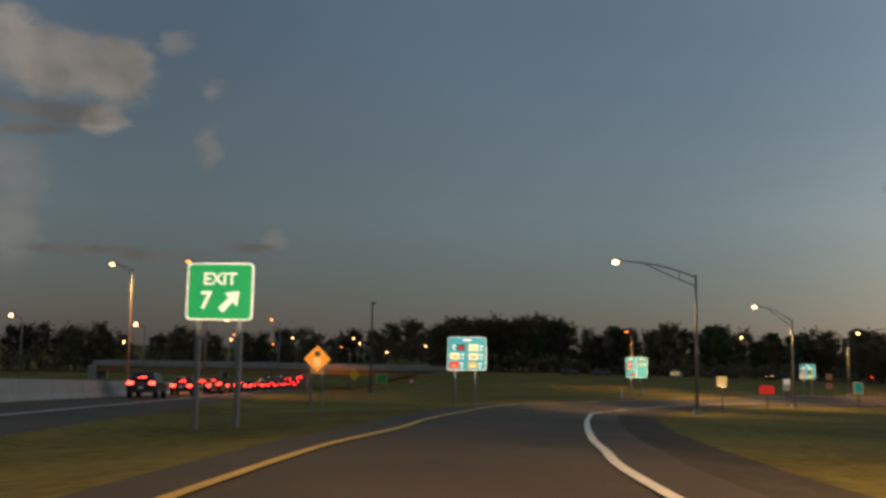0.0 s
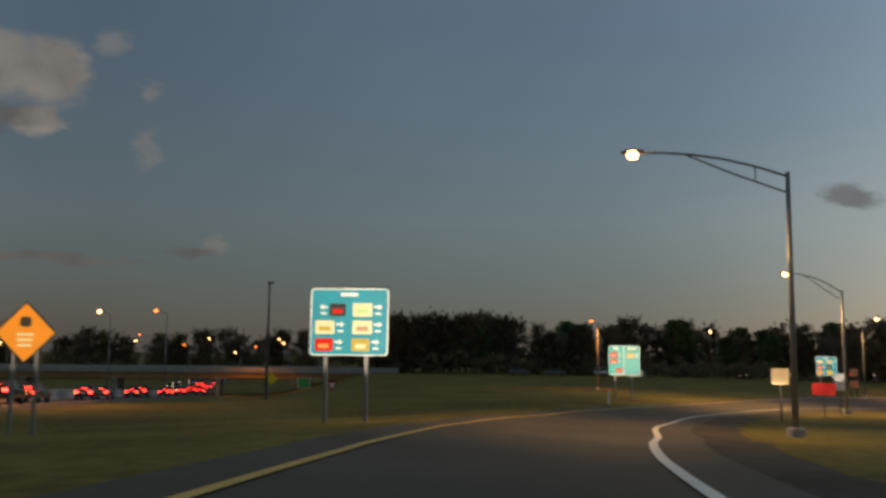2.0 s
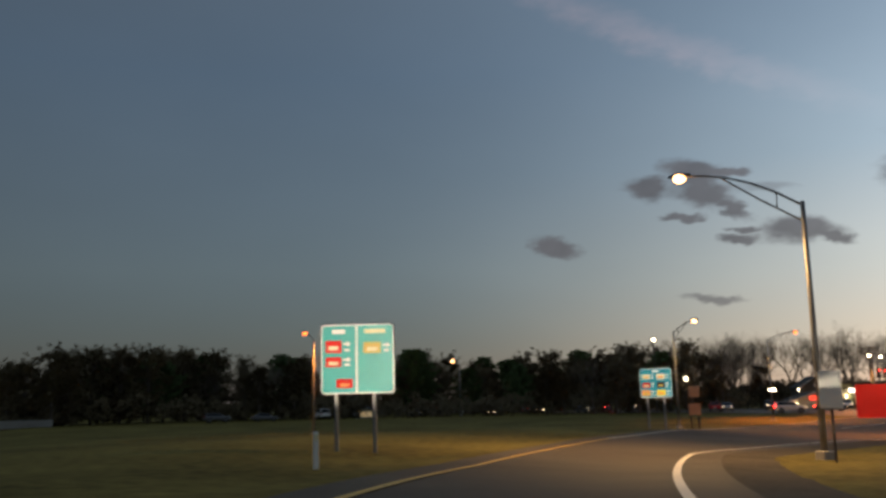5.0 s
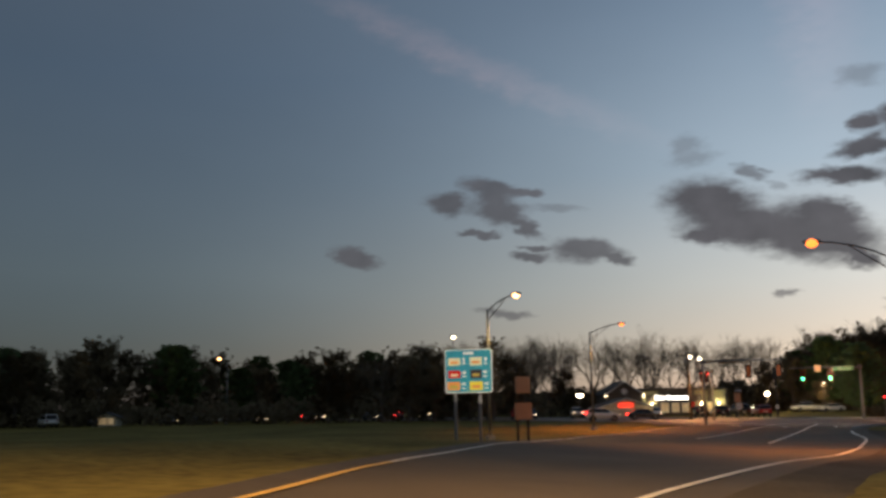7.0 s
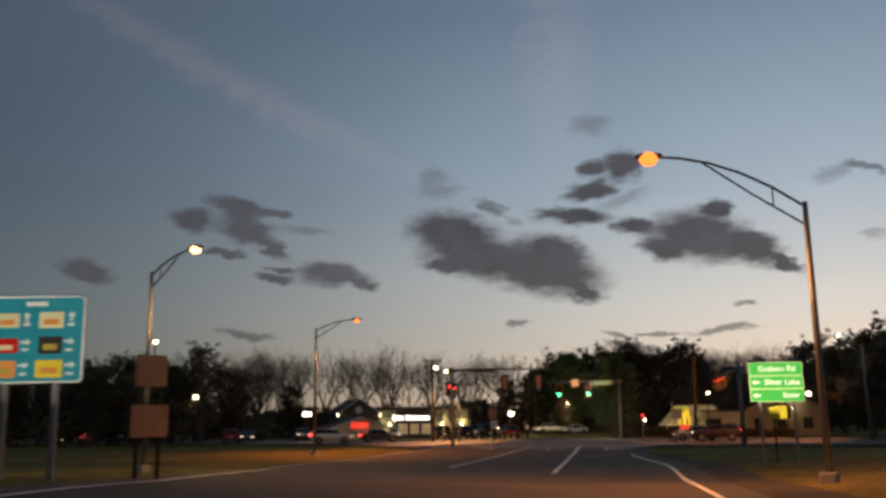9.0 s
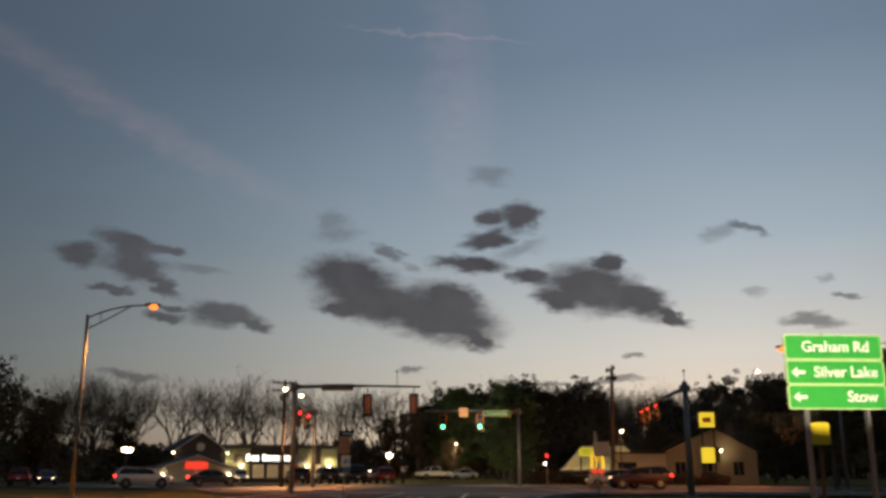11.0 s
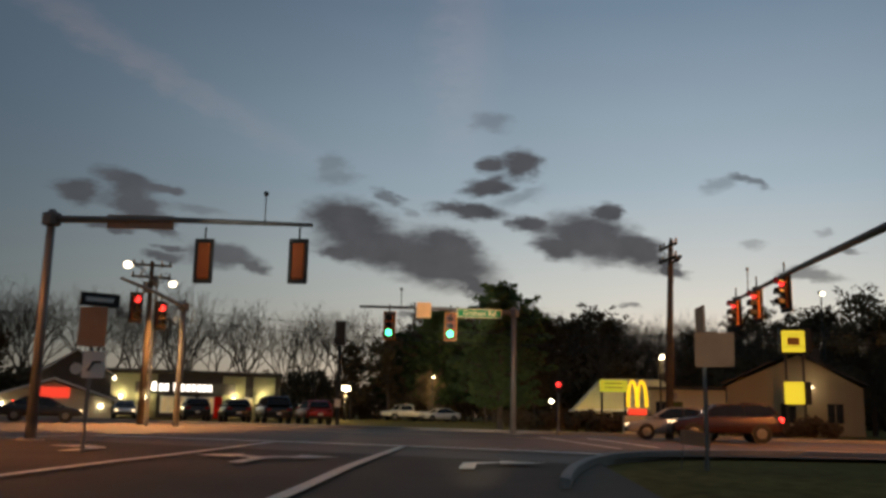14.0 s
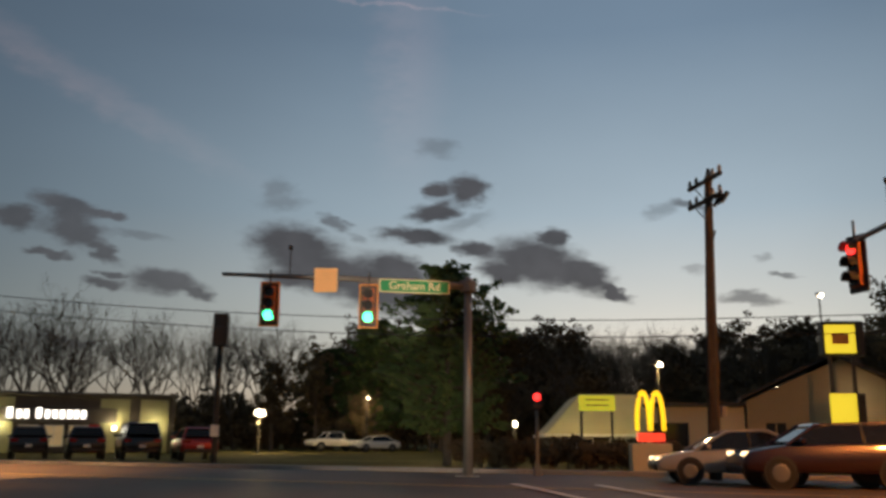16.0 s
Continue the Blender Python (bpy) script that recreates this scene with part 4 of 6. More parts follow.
FAR_LAMPS = [(-56.5, 136.7, 10.2), (-45.7, 161.9, 9.6), (-23.4, 171.6, 11.2), (-31.4, 170.3, 10.9), (-50.0, 177.0, 10.0), (-62.0, 110.0, 15.0), (-75.0, 130.0, 8.0), (-14.0, 300.0, 7.5), (-40.0, 330.0, 9.0),
             (-20.0, 360.0, 9.5), (-55.0, 300.0, 9.5), (8.0, 330.0, 7.0), (-75.0, 250.0, 6.5), (-5.0, 290.0, 4.8), (-42.3, 300.0, 6.6), (-28.0, 302.0, 4.6), (-56.0, 300.0, 7.8), (87.6, 231.9, 10.7)]
for k, (x, y, z) in enumerate(FAR_LAMPS):
    street_lamp((x + 1.6, y + 0.3, ground_at(x, y)), z - 0.5, (x, y, z), M_SODIUM if k % 4 == 2 else M_WARM, "far highway lamp with a small bright light", False, lens_r=0.30, r=0.10)
ob = thing("bare_pole", pose(-2.89, 133.1, ground_at(-2.89, 133.1)), "tall dark pole without a lamp by the highway", "pole")
part("pole", Shape().tube([(0, 0, -0.3), (0, 0, 12.9 - ground_at(-2.89, 133.1))], [0.16, 0.10], 10), M_DARKSTEEL, ob)
part("cap", Shape().box(0.15, 0, 12.9 - ground_at(-2.89, 133.1), 0.7, 0.3, 0.22, bevel=0.04), M_DARKSTEEL, ob)


# ---- traffic signals ----
def signal_head(mast_ob, x, y, z, rz, lit, housing):
    """Three-lamp head hanging from z downwards under its mast, facing -y turned by rz; lit: index of the glowing lens or None."""
    base = mast_ob.matrix_basis.translation
    ob = part("signal_head", Shape().box(0, 0, -0.55, 0.36, 0.22, 1.1, bevel=0.03), housing, mast_ob,
              {0: "three-lamp traffic signal showing red", 2: "three-lamp traffic signal showing green", None: "traffic signal head seen from behind, unlit"}[lit],
              m=pose(x - base.x, y - base.y, z - base.z, 0, 0, rz))
    part("hanger", Shape().tube([(0, 0, 0), (0, 0, 0.5)], 0.03, 8), M_DARKSTEEL, ob)
    part("backplate", Shape().plate(0, -0.55, 0.60, 1.38, 0.02, 0.05, 0.04), M_SIGNALDARK, ob)
    if lit == 2:
        for bx, bz, bw, bh in ((-0.275, -0.55, 0.05, 1.38), (0.275, -0.55, 0.05, 1.38), (0, 0.115, 0.5, 0.05), (0, -1.215, 0.5, 0.05)):
            part("border_strip", Shape().plate(bx, bz, bw, bh, 0.012, 0.02), M_AMBER, ob, "bright amber reflective strip")
    if lit == 0:
        part("face_plate", Shape().plate(0, -0.55, 0.35, 1.09, -0.116, -0.108), M_SIGNALDARK, ob, "black face round the lenses")
    for k in range(3):
        cz = -0.19 - 0.36 * k
        mat = (M_LENSRED, M_LENSOFF, M_LENSGREEN)[k] if k == lit else M_LENSOFF
        s = Shape().tube([(0, -0.115, cz), (0, -0.135, cz)], 0.15, 16)
        part("lens", s, mat, ob, "glowing lens" if k == lit else "dark lens")
        v = Shape()
        arc = [(0.165 * math.cos(radians(a)), cz + 0.165 * math.sin(radians(a))) for a in range(-20, 201, 20)]
        arc2 = [(0.15 * math.cos(radians(a)), cz + 0.15 * math.sin(radians(a))) for a in range(200, -21, -20)]
        v.prism(arc + arc2, -0.36, -0.11)
        part("visor", v, M_SIGNALDARK, ob)
    return ob


def mast(base, z, tip, label, name="signal_mast", pole_r=0.16, extra=0.25, tip_z=None):
    bx, by = base
    g = ground_at(bx, by)
    ob = thing(name, pose(bx, by, g), label, "signal mast", "signal masts")
    H = z - g
    part("pole", Shape().tube([(0, 0, -0.2), (0, 0, H + extra)], [pole_r, pole_r * 0.75], 14), M_GALV, ob, smooth=True)
    part("pole_cap", Shape().ball((0, 0, H + extra), pole_r * 0.8, 10, 5, 0.5), M_GALV, ob)
    tx, ty = tip[0] - bx, tip[1] - by
    tz = (tip_z or z) - g
    part("mast_arm", Shape().tube([(0, 0, H), (tx * 0.5, ty * 0.5, (H + tz) / 2 + 0.06), (tx, ty, tz)], [0.12, 0.09, 0.06], 12), M_GALV, ob, smooth=True)
    part("flange", Shape().box(0, 0, H, pole_r * 2.6, pole_r * 2.6, 0.4, bevel=0.03), M_GALV, ob)
    part("base_plate", Shape().box(0, 0, 0.02, 0.6, 0.6, 0.16, bevel=0.02), M_CONCRETE, ob)
    return ob


def sensor(ob_base, x, y, z, tall=1.0):
    ob = thing("detector", pose(x, y, z), "thin antenna and detector box on the mast arm", "detector", "detectors")
    part("rod", Shape().tube([(0, 0, 0), (0, 0, tall)], 0.02, 6), M_DARKSTEEL, ob)
    part("box", Shape().box(0, 0, tall, 0.14, 0.10, 0.14, bevel=0.02), M_DARKSTEEL, ob)


FACE = -62.0
ma = mast((109.5, 152.96), 6.75, (113.75, 146.35), "galvanised mast over the approach lanes with signals for the other side")
part("street_plate", Shape().box(1.45, -2.25, 6.72 - ground_at(109.5, 152.96), 2.0, 0.06, 0.42, rz=math.atan2(146.35 - 152.96, 113.75 - 109.5), bevel=0.01), M_SIGNBACK, ma, "back of a name plate")
signal_head(ma, 112.35, 149.4, 6.2, FACE + 180, None, M_SIGNAL)
signal_head(ma, 113.64, 146.75, 6.2, FACE + 180, None, M_SIGNAL)
sensor(None, 113.0, 147.6, 6.7)
mf = mast((134.0, 150.0), 6.35, (128.6, 155.7), "mast beyond the junction with two green signals and a name plate")
signal_head(mf, 129.39, 154.45, 6.0, FACE, 2, M_SIGNAL)
signal_head(mf, 131.22, 152.05, 6.02, FACE, 2, M_SIGNAL)
sensor(None, 130.0, 154.2, 6.3)
ob = thing("lane_sign", pose(130.55, 153.2, 6.0, 0, 0, FACE), "square pale peach sign on the mast arm", "road sign")
part("board", Shape().plate(0, 0.25, 0.72, 0.76, -0.12, -0.09, 0.05), M_PEACH, ob, "pale peach face")
part("bracket", Shape().box(0, -0.04, 0.3, 0.1, 0.1, 0.3), M_GALV, ob)
ob = thing("street_sign", pose(132.62, 151.22, 6.05, 0, 0, FACE + 12), "long green street name plate with a pale border", "street sign")
part("board", Shape().plate(0, 0.18, 2.3, 0.44, -0.02, 0.02, 0.04), M_CREAM, ob, "pale border")
part("plate", Shape().plate(0, 0.18, 2.2, 0.36, -0.026, -0.02, 0.03), M_GREEN, ob)
letters("name_word", "Graham Rd", 0.36, M_CREAM, ob, 0, -0.032, 0.18)
mr = mast((116.95, 130.52), 6.1, (131.5, 138.4), "long mast over the crossing street with red signals", extra=0.35, pole_r=0.2)
for k, (x, y) in enumerate(((125.4, 135.1), (128.3, 136.7), (131.0, 138.15))):
    signal_head(mr, x, y, 6.1, -132, 0, M_SIGNAL)
sensor(None, 129.5, 137.3, 6.1)
sensor(None, 116.95, 130.52, 6.4, 0.7)
mw = mast((125.48, 164.61), 6.4, (118.6, 161.0), "mast across the street with two red signals", tip_z=6.7)
signal_head(mw, 120.2, 161.85, 6.2, -20, 0, M_SIGNAL)
signal_head(mw, 122.8, 163.2, 6.15, -20, 0, M_SIGNAL)
# pole-mounted heads
g = ground_at(138.6, 164.7)
ob = thing("signal_post", pose(138.6, 164.7, g), "dark post with a signal head seen from behind", "traffic light", "signal posts")
part("post", Shape().tube([(0, 0, -0.2), (0, 0, 5.4)], 0.13, 12), M_SIGNALDARK, ob)
part("housing", Shape().box(0, 0, 5.9, 0.66, 0.4, 1.5, rz=radians(FACE), bevel=0.05), M_SIGNALDARK, ob)
part("push_sign", Shape().box(-0.16, -0.1, 1.5, 0.05, 0.36, 0.5, rz=radians(28)), M_SIGNWHITE, ob, "small pale button sign")
g = ground_at(136.3, 148.6)
ob = thing("signal_post", pose(136.3, 148.6, g), "short post with a red signal at the kerb", "traffic light", "signal posts")
part("post", Shape().tube([(0, 0, -0.2), (0, 0, 2.4)], 0.06, 12), M_GALV, ob)
part("foot", Shape().tube([(0, 0, 0), (0, 0, 0.35)], [0.18, 0.10], 12), M_GALV, ob)
part("housing", Shape().box(0, 0, 2.5, 0.34, 0.22, 0.62, rz=radians(FACE), bevel=0.03), M_SIGNALDARK, ob)
lx, ly = -math.cos(radians(28)) * 0.13, -math.sin(radians(28)) * 0.13
part("lens", Shape().ball((lx, ly, 2.6), 0.13, 12, 8), M_LENSRED, ob, "glowing red lens", smooth=True)


# ---- utility poles and wires ----
def utility_pole(x, y, top, rz, arms, label, lean=(0.0, 0.0), kerbside=False):
    g = ground_at(x, y)
    H = top - g
    ob = thing("utility_pole", pose(x, y, g, math.degrees(-lean[1] / H), math.degrees(lean[0] / H), rz), label, "utility pole", "utility poles")
    part("pole", Shape().tube([(0, 0, -0.3), (0.03, 0, H * 0.5), (0, 0, H)], [0.2, 0.17, 0.12], 12), M_WOOD, ob, smooth=True)
    for z in arms:
        part("crossarm", Shape().box(0, 0.14, H - z, 2.2, 0.1, 0.13, bevel=0.015), M_WOOD, ob)
        for k in (-1.0, -0.55, 0.55, 1.0):
            part("insulator", Shape().tube([(k, 0.14, H - z + 0.06), (k, 0.14, H - z + 0.13), (k, 0.14, H - z + 0.28)], [0.05, 0.07, 0.04], 8), M_CONCRETE, ob)
        part("arm_brace", Shape().tube([(-0.7, 0.16, H - z), (0, 0.14, H - z - 0.6), (0.7, 0.16, H - z)], 0.02, 6), M_GALV, ob)
    if kerbside:
        for k in (-0.95, -0.7, -0.45):
            part("cutout", Shape().tube([(k, 0.05, H - 1.12), (k - 0.05, -0.12, H - 0.78)], [0.05, 0.08], 8), M_TRIM, ob, "black fuse cutout under the crossarm")
        part("pole_pin", Shape().tube([(0, 0, H - 0.05), (0, 0, H + 0.1), (0, 0, H + 0.26)], [0.05, 0.08, 0.04], 8), M_TRIM, ob)
        part("riser_pipe", Shape().tube([(-0.20, 0.02, 0.1), (-0.17, 0.02, H * 0.5), (-0.15, 0.02, H - 2.3), (-0.42, 0.02, H - 1.9)], 0.035, 8), M_DARKSTEEL, ob)
        part("meter_box", Shape().box(-0.08, -0.24, 2.1, 0.26, 0.14, 0.34, bevel=0.02), M_CONCRETE, ob, "small pale meter box")
    for k, z in () if kerbside else ((0.28, 1.1), (-0.26, 1.5)):
        part("transformer", Shape().tube([(k, 0.1, H - z - 0.35), (k, 0.1, H - z + 0.3)], 0.16, 10), M_GALV, ob)
    return ob


utility_pole(136.66, 142.94, 9.85, 40, (0.2, 0.85), "tall wooden utility pole with crossarms and insulators at the kerb", (-0.076, -0.268), True)
utility_pole(128.3, 170.6, 9.6, -40, (0.2, 0.9), "wooden utility pole with crossarms behind the signals")
ob = thing("twin_lamp", pose(125.5, 166.8, ground_at(125.5, 166.8)), "lamp post with two small bright heads", "street lamp")
part("pole", Shape().tube([(0, 0, -0.2), (0, 0, 7.9)], [0.1, 0.06], 10), M_GALV, ob)
for dx, dy in ((-3.4, -1.8), (2.4, 1.5)):
    part("arm", Shape().tube([(0, 0, 7.4), (dx * 0.6, dy * 0.6, 7.95), (dx, dy, 7.95)], 0.035, 8), M_GALV, ob)
    part("lens", Shape().ball((dx, dy, 7.85), 0.2, 10, 6, 0.8), M_COOL, ob, "glowing lamp lens")
    la = bpy.data.lights.new("lamp_light", "SPOT")
    la.energy, la.color, la.spot_size, la.spot_blend, la.shadow_soft_size = 9000, (1.0, 0.54, 0.22), radians(115), 0.8, 0.2
    new("lamp_light", la).matrix_basis = pose(125.5 + dx, 166.8 + dy, 7.7 + ground_at(125.5, 166.8) - 0.2)


def wire(a, b, sag, name="wire"):
    pts = []
    for k in np.linspace(0, 1, 13):
        pts.append(tuple(a[i] + (b[i] - a[i]) * k - (sag * 4 * k * (1 - k) if i == 2 else 0) for i in range(3)))
    single(name, Shape().tube(pts, 0.016, 5), M_TRIM, "sagging black overhead wire", "wire", "overhead wires")


for dz in (0.0, 0.55):
    wire((136.7, 142.9, 5.2 - dz), (128.3, 170.6, 7.0 - dz), 0.45)
    wire((136.7, 142.9, 5.2 - dz), (150, 96, 7.6 - dz), 0.6)
    wire((128.3, 170.6, 7.0 - dz), (112, 225, 7.4 - dz), 0.6)


# ---- trees ----
def limb(s, p, d, length, r, depth, rng, spread_a=0.55, sides=5):
    """A branch that bends, tapers and forks."""
    mid = p + d * length * 0.5 + Vector((rng.uniform(-1, 1), rng.uniform(-1, 1), rng.uniform(-0.3, 0.6))) * length * 0.07
    end = p + d * length + Vector((rng.uniform(-1, 1), rng.uniform(-1, 1), rng.uniform(-0.2, 0.8))) * length * 0.10
    s.tube([p, mid, end], [r, r * 0.82, r * 0.62], max(3, sides), cap=False)
    if depth <= 1:
        for k in range(4 if depth == 0 else 2):
            q = mid.lerp(end, rng.uniform(0.0, 1.0))
            t = (d + Vector((rng.gauss(0, 0.5), rng.gauss(0, 0.5), rng.gauss(0.15, 0.4)))).normalized()
            w = t.orthogonal().normalized() * r * 0.34
            tip = q + t * length * rng.uniform(0.5, 1.0)
            b = len(s.v)
            s.v += [tuple(q - w), tuple(q + w), tuple(tip)]
            s.f.append((b, b + 1, b + 2))
    if depth == 0:
        return
    n = 3 if rng.random() < 0.6 else 2
    base = rng.uniform(0, 6.28)
    for k in range(n):
        a = base + k * 6.28 / n + rng.uniform(-0.5, 0.5)
        tilt = spread_a * rng.uniform(0.5, 1.2)
        u = d.orthogonal().normalized()
        w = d.cross(u)
        nd = (d * math.cos(tilt) + (u * math.cos(a) + w * math.sin(a)) * math.sin(tilt) + Vector((0, 0, 0.16))).normalized()
        start = end if k < 2 else mid
        limb(s, start, nd, length * rng.uniform(0.62, 0.82), r * 0.6, depth - 1, rng, spread_a, sides - 1)


def bare_tree(seed, h):
    rng = random.Random(seed)
    trunk, crown = Shape(), Shape()
    top = Vector((rng.uniform(-0.3, 0.3), rng.uniform(-0.3, 0.3), h * 0.26))
    trunk.tube([(0, 0, -0.4), (0, 0, 0.3), tuple(top * 0.5), tuple(top)], [h * 0.020, h * 0.016, h * 0.014, h * 0.012], 8)
    for k in range(4):
        a = k * 1.57 + rng.uniform(-0.5, 0.5)
        d = Vector((math.cos(a) * 0.46, math.sin(a) * 0.46, 1)).normalized()
        limb(crown, top * rng.uniform(0.8, 1.0), d, h * 0.235, h * 0.0095, 5 if k < 3 else 4, rng, 0.55)
    return trunk, crown, M_BARK, M_TWIG


def leaf_quads(s, c, r, n, size, rng, squash=0.8):
    for _ in range(n):
        d = Vector((rng.gauss(0, 1), rng.gauss(0, 1), rng.gauss(0, 1))).normalized()
        q = Vector(c) + Vector((d.x, d.y, d.z * squash)) * r * rng.uniform(0.55, 1.08)
        u = Vector((rng.gauss(0, 1), rng.gauss(0, 1), rng.gauss(0, 0.6))).normalized()
        w = u.orthogonal().normalized()
        z = size * rng.uniform(0.6, 1.3)
        b = len(s.v)
        for i, j in ((-1, -0.5), (0.2, -0.7), (1, 0.4), (-0.3, 0.7)):
            e = q + u * i * z * 0.5 + w * j * z * 0.5
            s.v.append((e.x, e.y, e.z))
        s.f.append((b, b + 1, b + 2, b + 3))


def leafy_tree(seed, h, mat):
    """A broad crown of many small, uneven clumps on forking limbs."""
    rng = random.Random(seed)
    trunk, crown = Shape(), Shape()
    trunk.tube([(0, 0, -0.4), (0.05, 0, h * 0.3), (0, 0.1, h * 0.75)], [h * 0.022, h * 0.017, h * 0.006], 8)
    for k in range(36):
        a, f = rng.uniform(0, 6.28), 0.16 + 0.80 * rng.random() ** 0.8
        reach = h * 0.30 * math.sin(math.pi * (0.16 + 0.74 * f)) * math.sqrt(rng.random()) * rng.uniform(0.7, 1.25)
        c = (reach * math.cos(a), reach * math.sin(a), h * f)
        trunk.tube([(0, 0, h * f * 0.7), c], [h * 0.006, h * 0.002], 4, cap=False)
        leaf_quads(crown, c, h * rng.uniform(0.055, 0.125), 92, h * 0.032, rng)
        tip = Vector(c) + Vector((c[0], c[1], h * 0.12)).normalized() * h * rng.uniform(0.08, 0.16)
        leaf_quads(crown, tuple(tip), h * 0.035, 14, h * 0.026, rng)
    return trunk, crown, M_BARK, mat


def pine_tree(seed, h):
    """A broad-topped pine: whorls of upswept boughs with tufts of needles and gaps between them."""
    rng = random.Random(seed)
    trunk, crown = Shape(), Shape()
    trunk.tube([(0, 0, -0.4), (0, 0, h * 0.5), (0.1, 0, h * 0.97)], [h * 0.024, h * 0.016, h * 0.004], 8)
    z = h * 0.16
    while z < h * 0.95:
        f = z / h
        reach = h * 0.35 * min(1.0, (1 - f) / 0.42) ** 0.62 * (0.72 + 0.28 * min(1.0, (f - 0.1) / 0.25))
        base = rng.uniform(0, 6.28)
        for k in range(7):
            a = base + 6.28 * k / 7 + rng.uniform(-0.35, 0.35)
            L = reach * rng.uniform(0.62, 1.12)
            rise = L * rng.uniform(0.10, 0.42)
            elbow = Vector((L * 0.55 * math.cos(a), L * 0.55 * math.sin(a), z + rise * 0.25))
            tip = Vector((L * math.cos(a), L * math.sin(a), z + rise))
            trunk.tube([(0, 0, z), tuple(elbow), tuple(tip)], [h * 0.005, h * 0.0035, h * 0.0015], 4, cap=False)
            for q in (0.35, 0.6, 0.85, 1.0):
                at = elbow.lerp(tip, (q - 0.55) / 0.45) if q > 0.55 else Vector((0, 0, z)).lerp(elbow, q / 0.55)
                leaf_quads(crown, tuple(at), h * (0.055 - 0.022 * q), 22, h * 0.03, rng, 0.6)
        z += h * 0.052
    for k in range(5):
        leaf_quads(crown, (rng.uniform(-0.05, 0.05) * h, rng.uniform(-0.05, 0.05) * h, h * rng.uniform(0.9, 0.98)), h * 0.035, 24, h * 0.026, rng)
    return trunk, crown, M_BARK, M_PINE


TREE_KINDS = {}


def plant(kind, x, y, h, turn, z=None):
    """A tree of a kind, copied from the first of its kind with its own size and turn."""
    z = ground_at(x, y) if z is None else z
    if kind not in TREE_KINDS:
        sort, seed = kind
        built = {"bare": lambda: bare_tree(seed, 10), "leafy": lambda: leafy_tree(seed, 10, M_LEAF), "brown": lambda: leafy_tree(seed, 10, M_BROWNLEAF), "pine": lambda: pine_tree(seed, 10)}[sort]()
        label = {"bare": "tall leafless tree with fine twigs against the dusk sky", "leafy": "dark bushy tree in the far treeline",
                 "brown": "dark tree with withered brown leaves", "pine": "dark green pine tree with ragged boughs"}[sort]
        ob = thing("pine_tree" if sort == "pine" else "tree", Matrix(), label, "tree", "trees")
        part("trunk", built[0], built[2], ob)
        part("crown", built[1], built[3], ob)
        TREE_KINDS[kind] = ob
        ob.matrix_basis = pose(x, y, z, 0, 0, turn) @ Matrix.Scale(h / 10, 4)
        return ob
    proto = TREE_KINDS[kind]
    ob = copy_thing(proto, Matrix())
    ob.matrix_basis = pose(x, y, z, 0, 0, turn) @ Matrix.Scale(h / 10, 4)
    return ob


def woods(seed, line, n, depth, sorts, lo, hi):
    """Trees strewn along a line in plan."""
    rng = random.Random(seed)
    pts = resample(line, n)
    for k, p in enumerate(pts):
        off = rng.uniform(0, depth)
        q = (p[0] + rng.uniform(-2, 2), p[1] + off)
        plant((rng.choice(sorts), rng.randint(1, 3)), q[0], q[1], rng.uniform(lo, hi), rng.uniform(0, 360))


def brush(seed, line, n, depth, lo, hi, mat, label):
    """Dense undergrowth and outer boughs below the trees, strewn along a line: too many leaves to count."""
    rng = random.Random(seed)
    pts = resample(line, 400)
    s = Shape()
    for _ in range(n):
        p = pts[rng.randrange(400)]
        x, y = p[0] + rng.uniform(-3, 3), p[1] + rng.uniform(0, depth)
        top = rng.uniform(lo, hi) * (0.75 + 0.5 * noise.noise((x * 0.09, y * 0.09, seed)))
        leaf_quads(s, (x, y, ground_at(x, y) + top * rng.uniform(0.15, 0.85)), 1.3, 22, 0.75, rng)
    return single("undergrowth", s, mat, label, "undergrowth", kind="stuff")


NORTH = [(8, 250), (45, 246), (85, 244), (120, 238), (150, 236)]
woods(1, NORTH, 78, 26, ("leafy", "leafy", "brown", "bare", "pine", "leafy"), 9.5, 14.5)
brush(21, NORTH, 900, 22, 5.5, 8.5, M_LEAF, "dense dark undergrowth along the far treeline")
FARWEST = [(-190, 330), (-120, 350), (-60, 372), (0, 385), (60, 350), (20, 300)]
woods(2, FARWEST, 80, 40, ("leafy", "brown", "leafy"), 14, 19)
brush(22, FARWEST, 1800, 30, 9, 15, M_LEAF, "dense dark woods beyond the highway")
BACKLOT = [(146, 238), (165, 224), (182, 215), (198, 206)]
woods(3, BACKLOT, 27, 16, ("bare",), 13.5, 17.5)
brush(23, BACKLOT, 1100, 14, 6.0, 8.5, M_BROWNLEAF, "low brown undergrowth below bare trees")
WEST = [(204, 196), (212, 178), (222, 160), (228, 140), (232, 120), (226, 100)]
woods(4, WEST, 70, 12, ("bare", "bare", "brown", "bare", "bare"), 12.5, 16)
brush(29, [(172, 226), (186, 214), (198, 206), (208, 196)], 420, 6, 4.0, 6.5, M_BROWNLEAF, "low brown brush behind the parked cars")
WESTBACK = [(228, 212), (240, 188), (250, 166), (256, 142), (258, 118), (250, 92)]
woods(8, WESTBACK, 46, 12, ("bare", "bare", "brown"), 17, 20.5)
brush(28, WESTBACK, 1500, 12, 13, 16, M_BROWNLEAF, "dense brown woods beyond the houses")
brush(24, WEST, 3200, 14, 10.5, 13.5, M_BROWNLEAF, "dark undergrowth behind the houses")
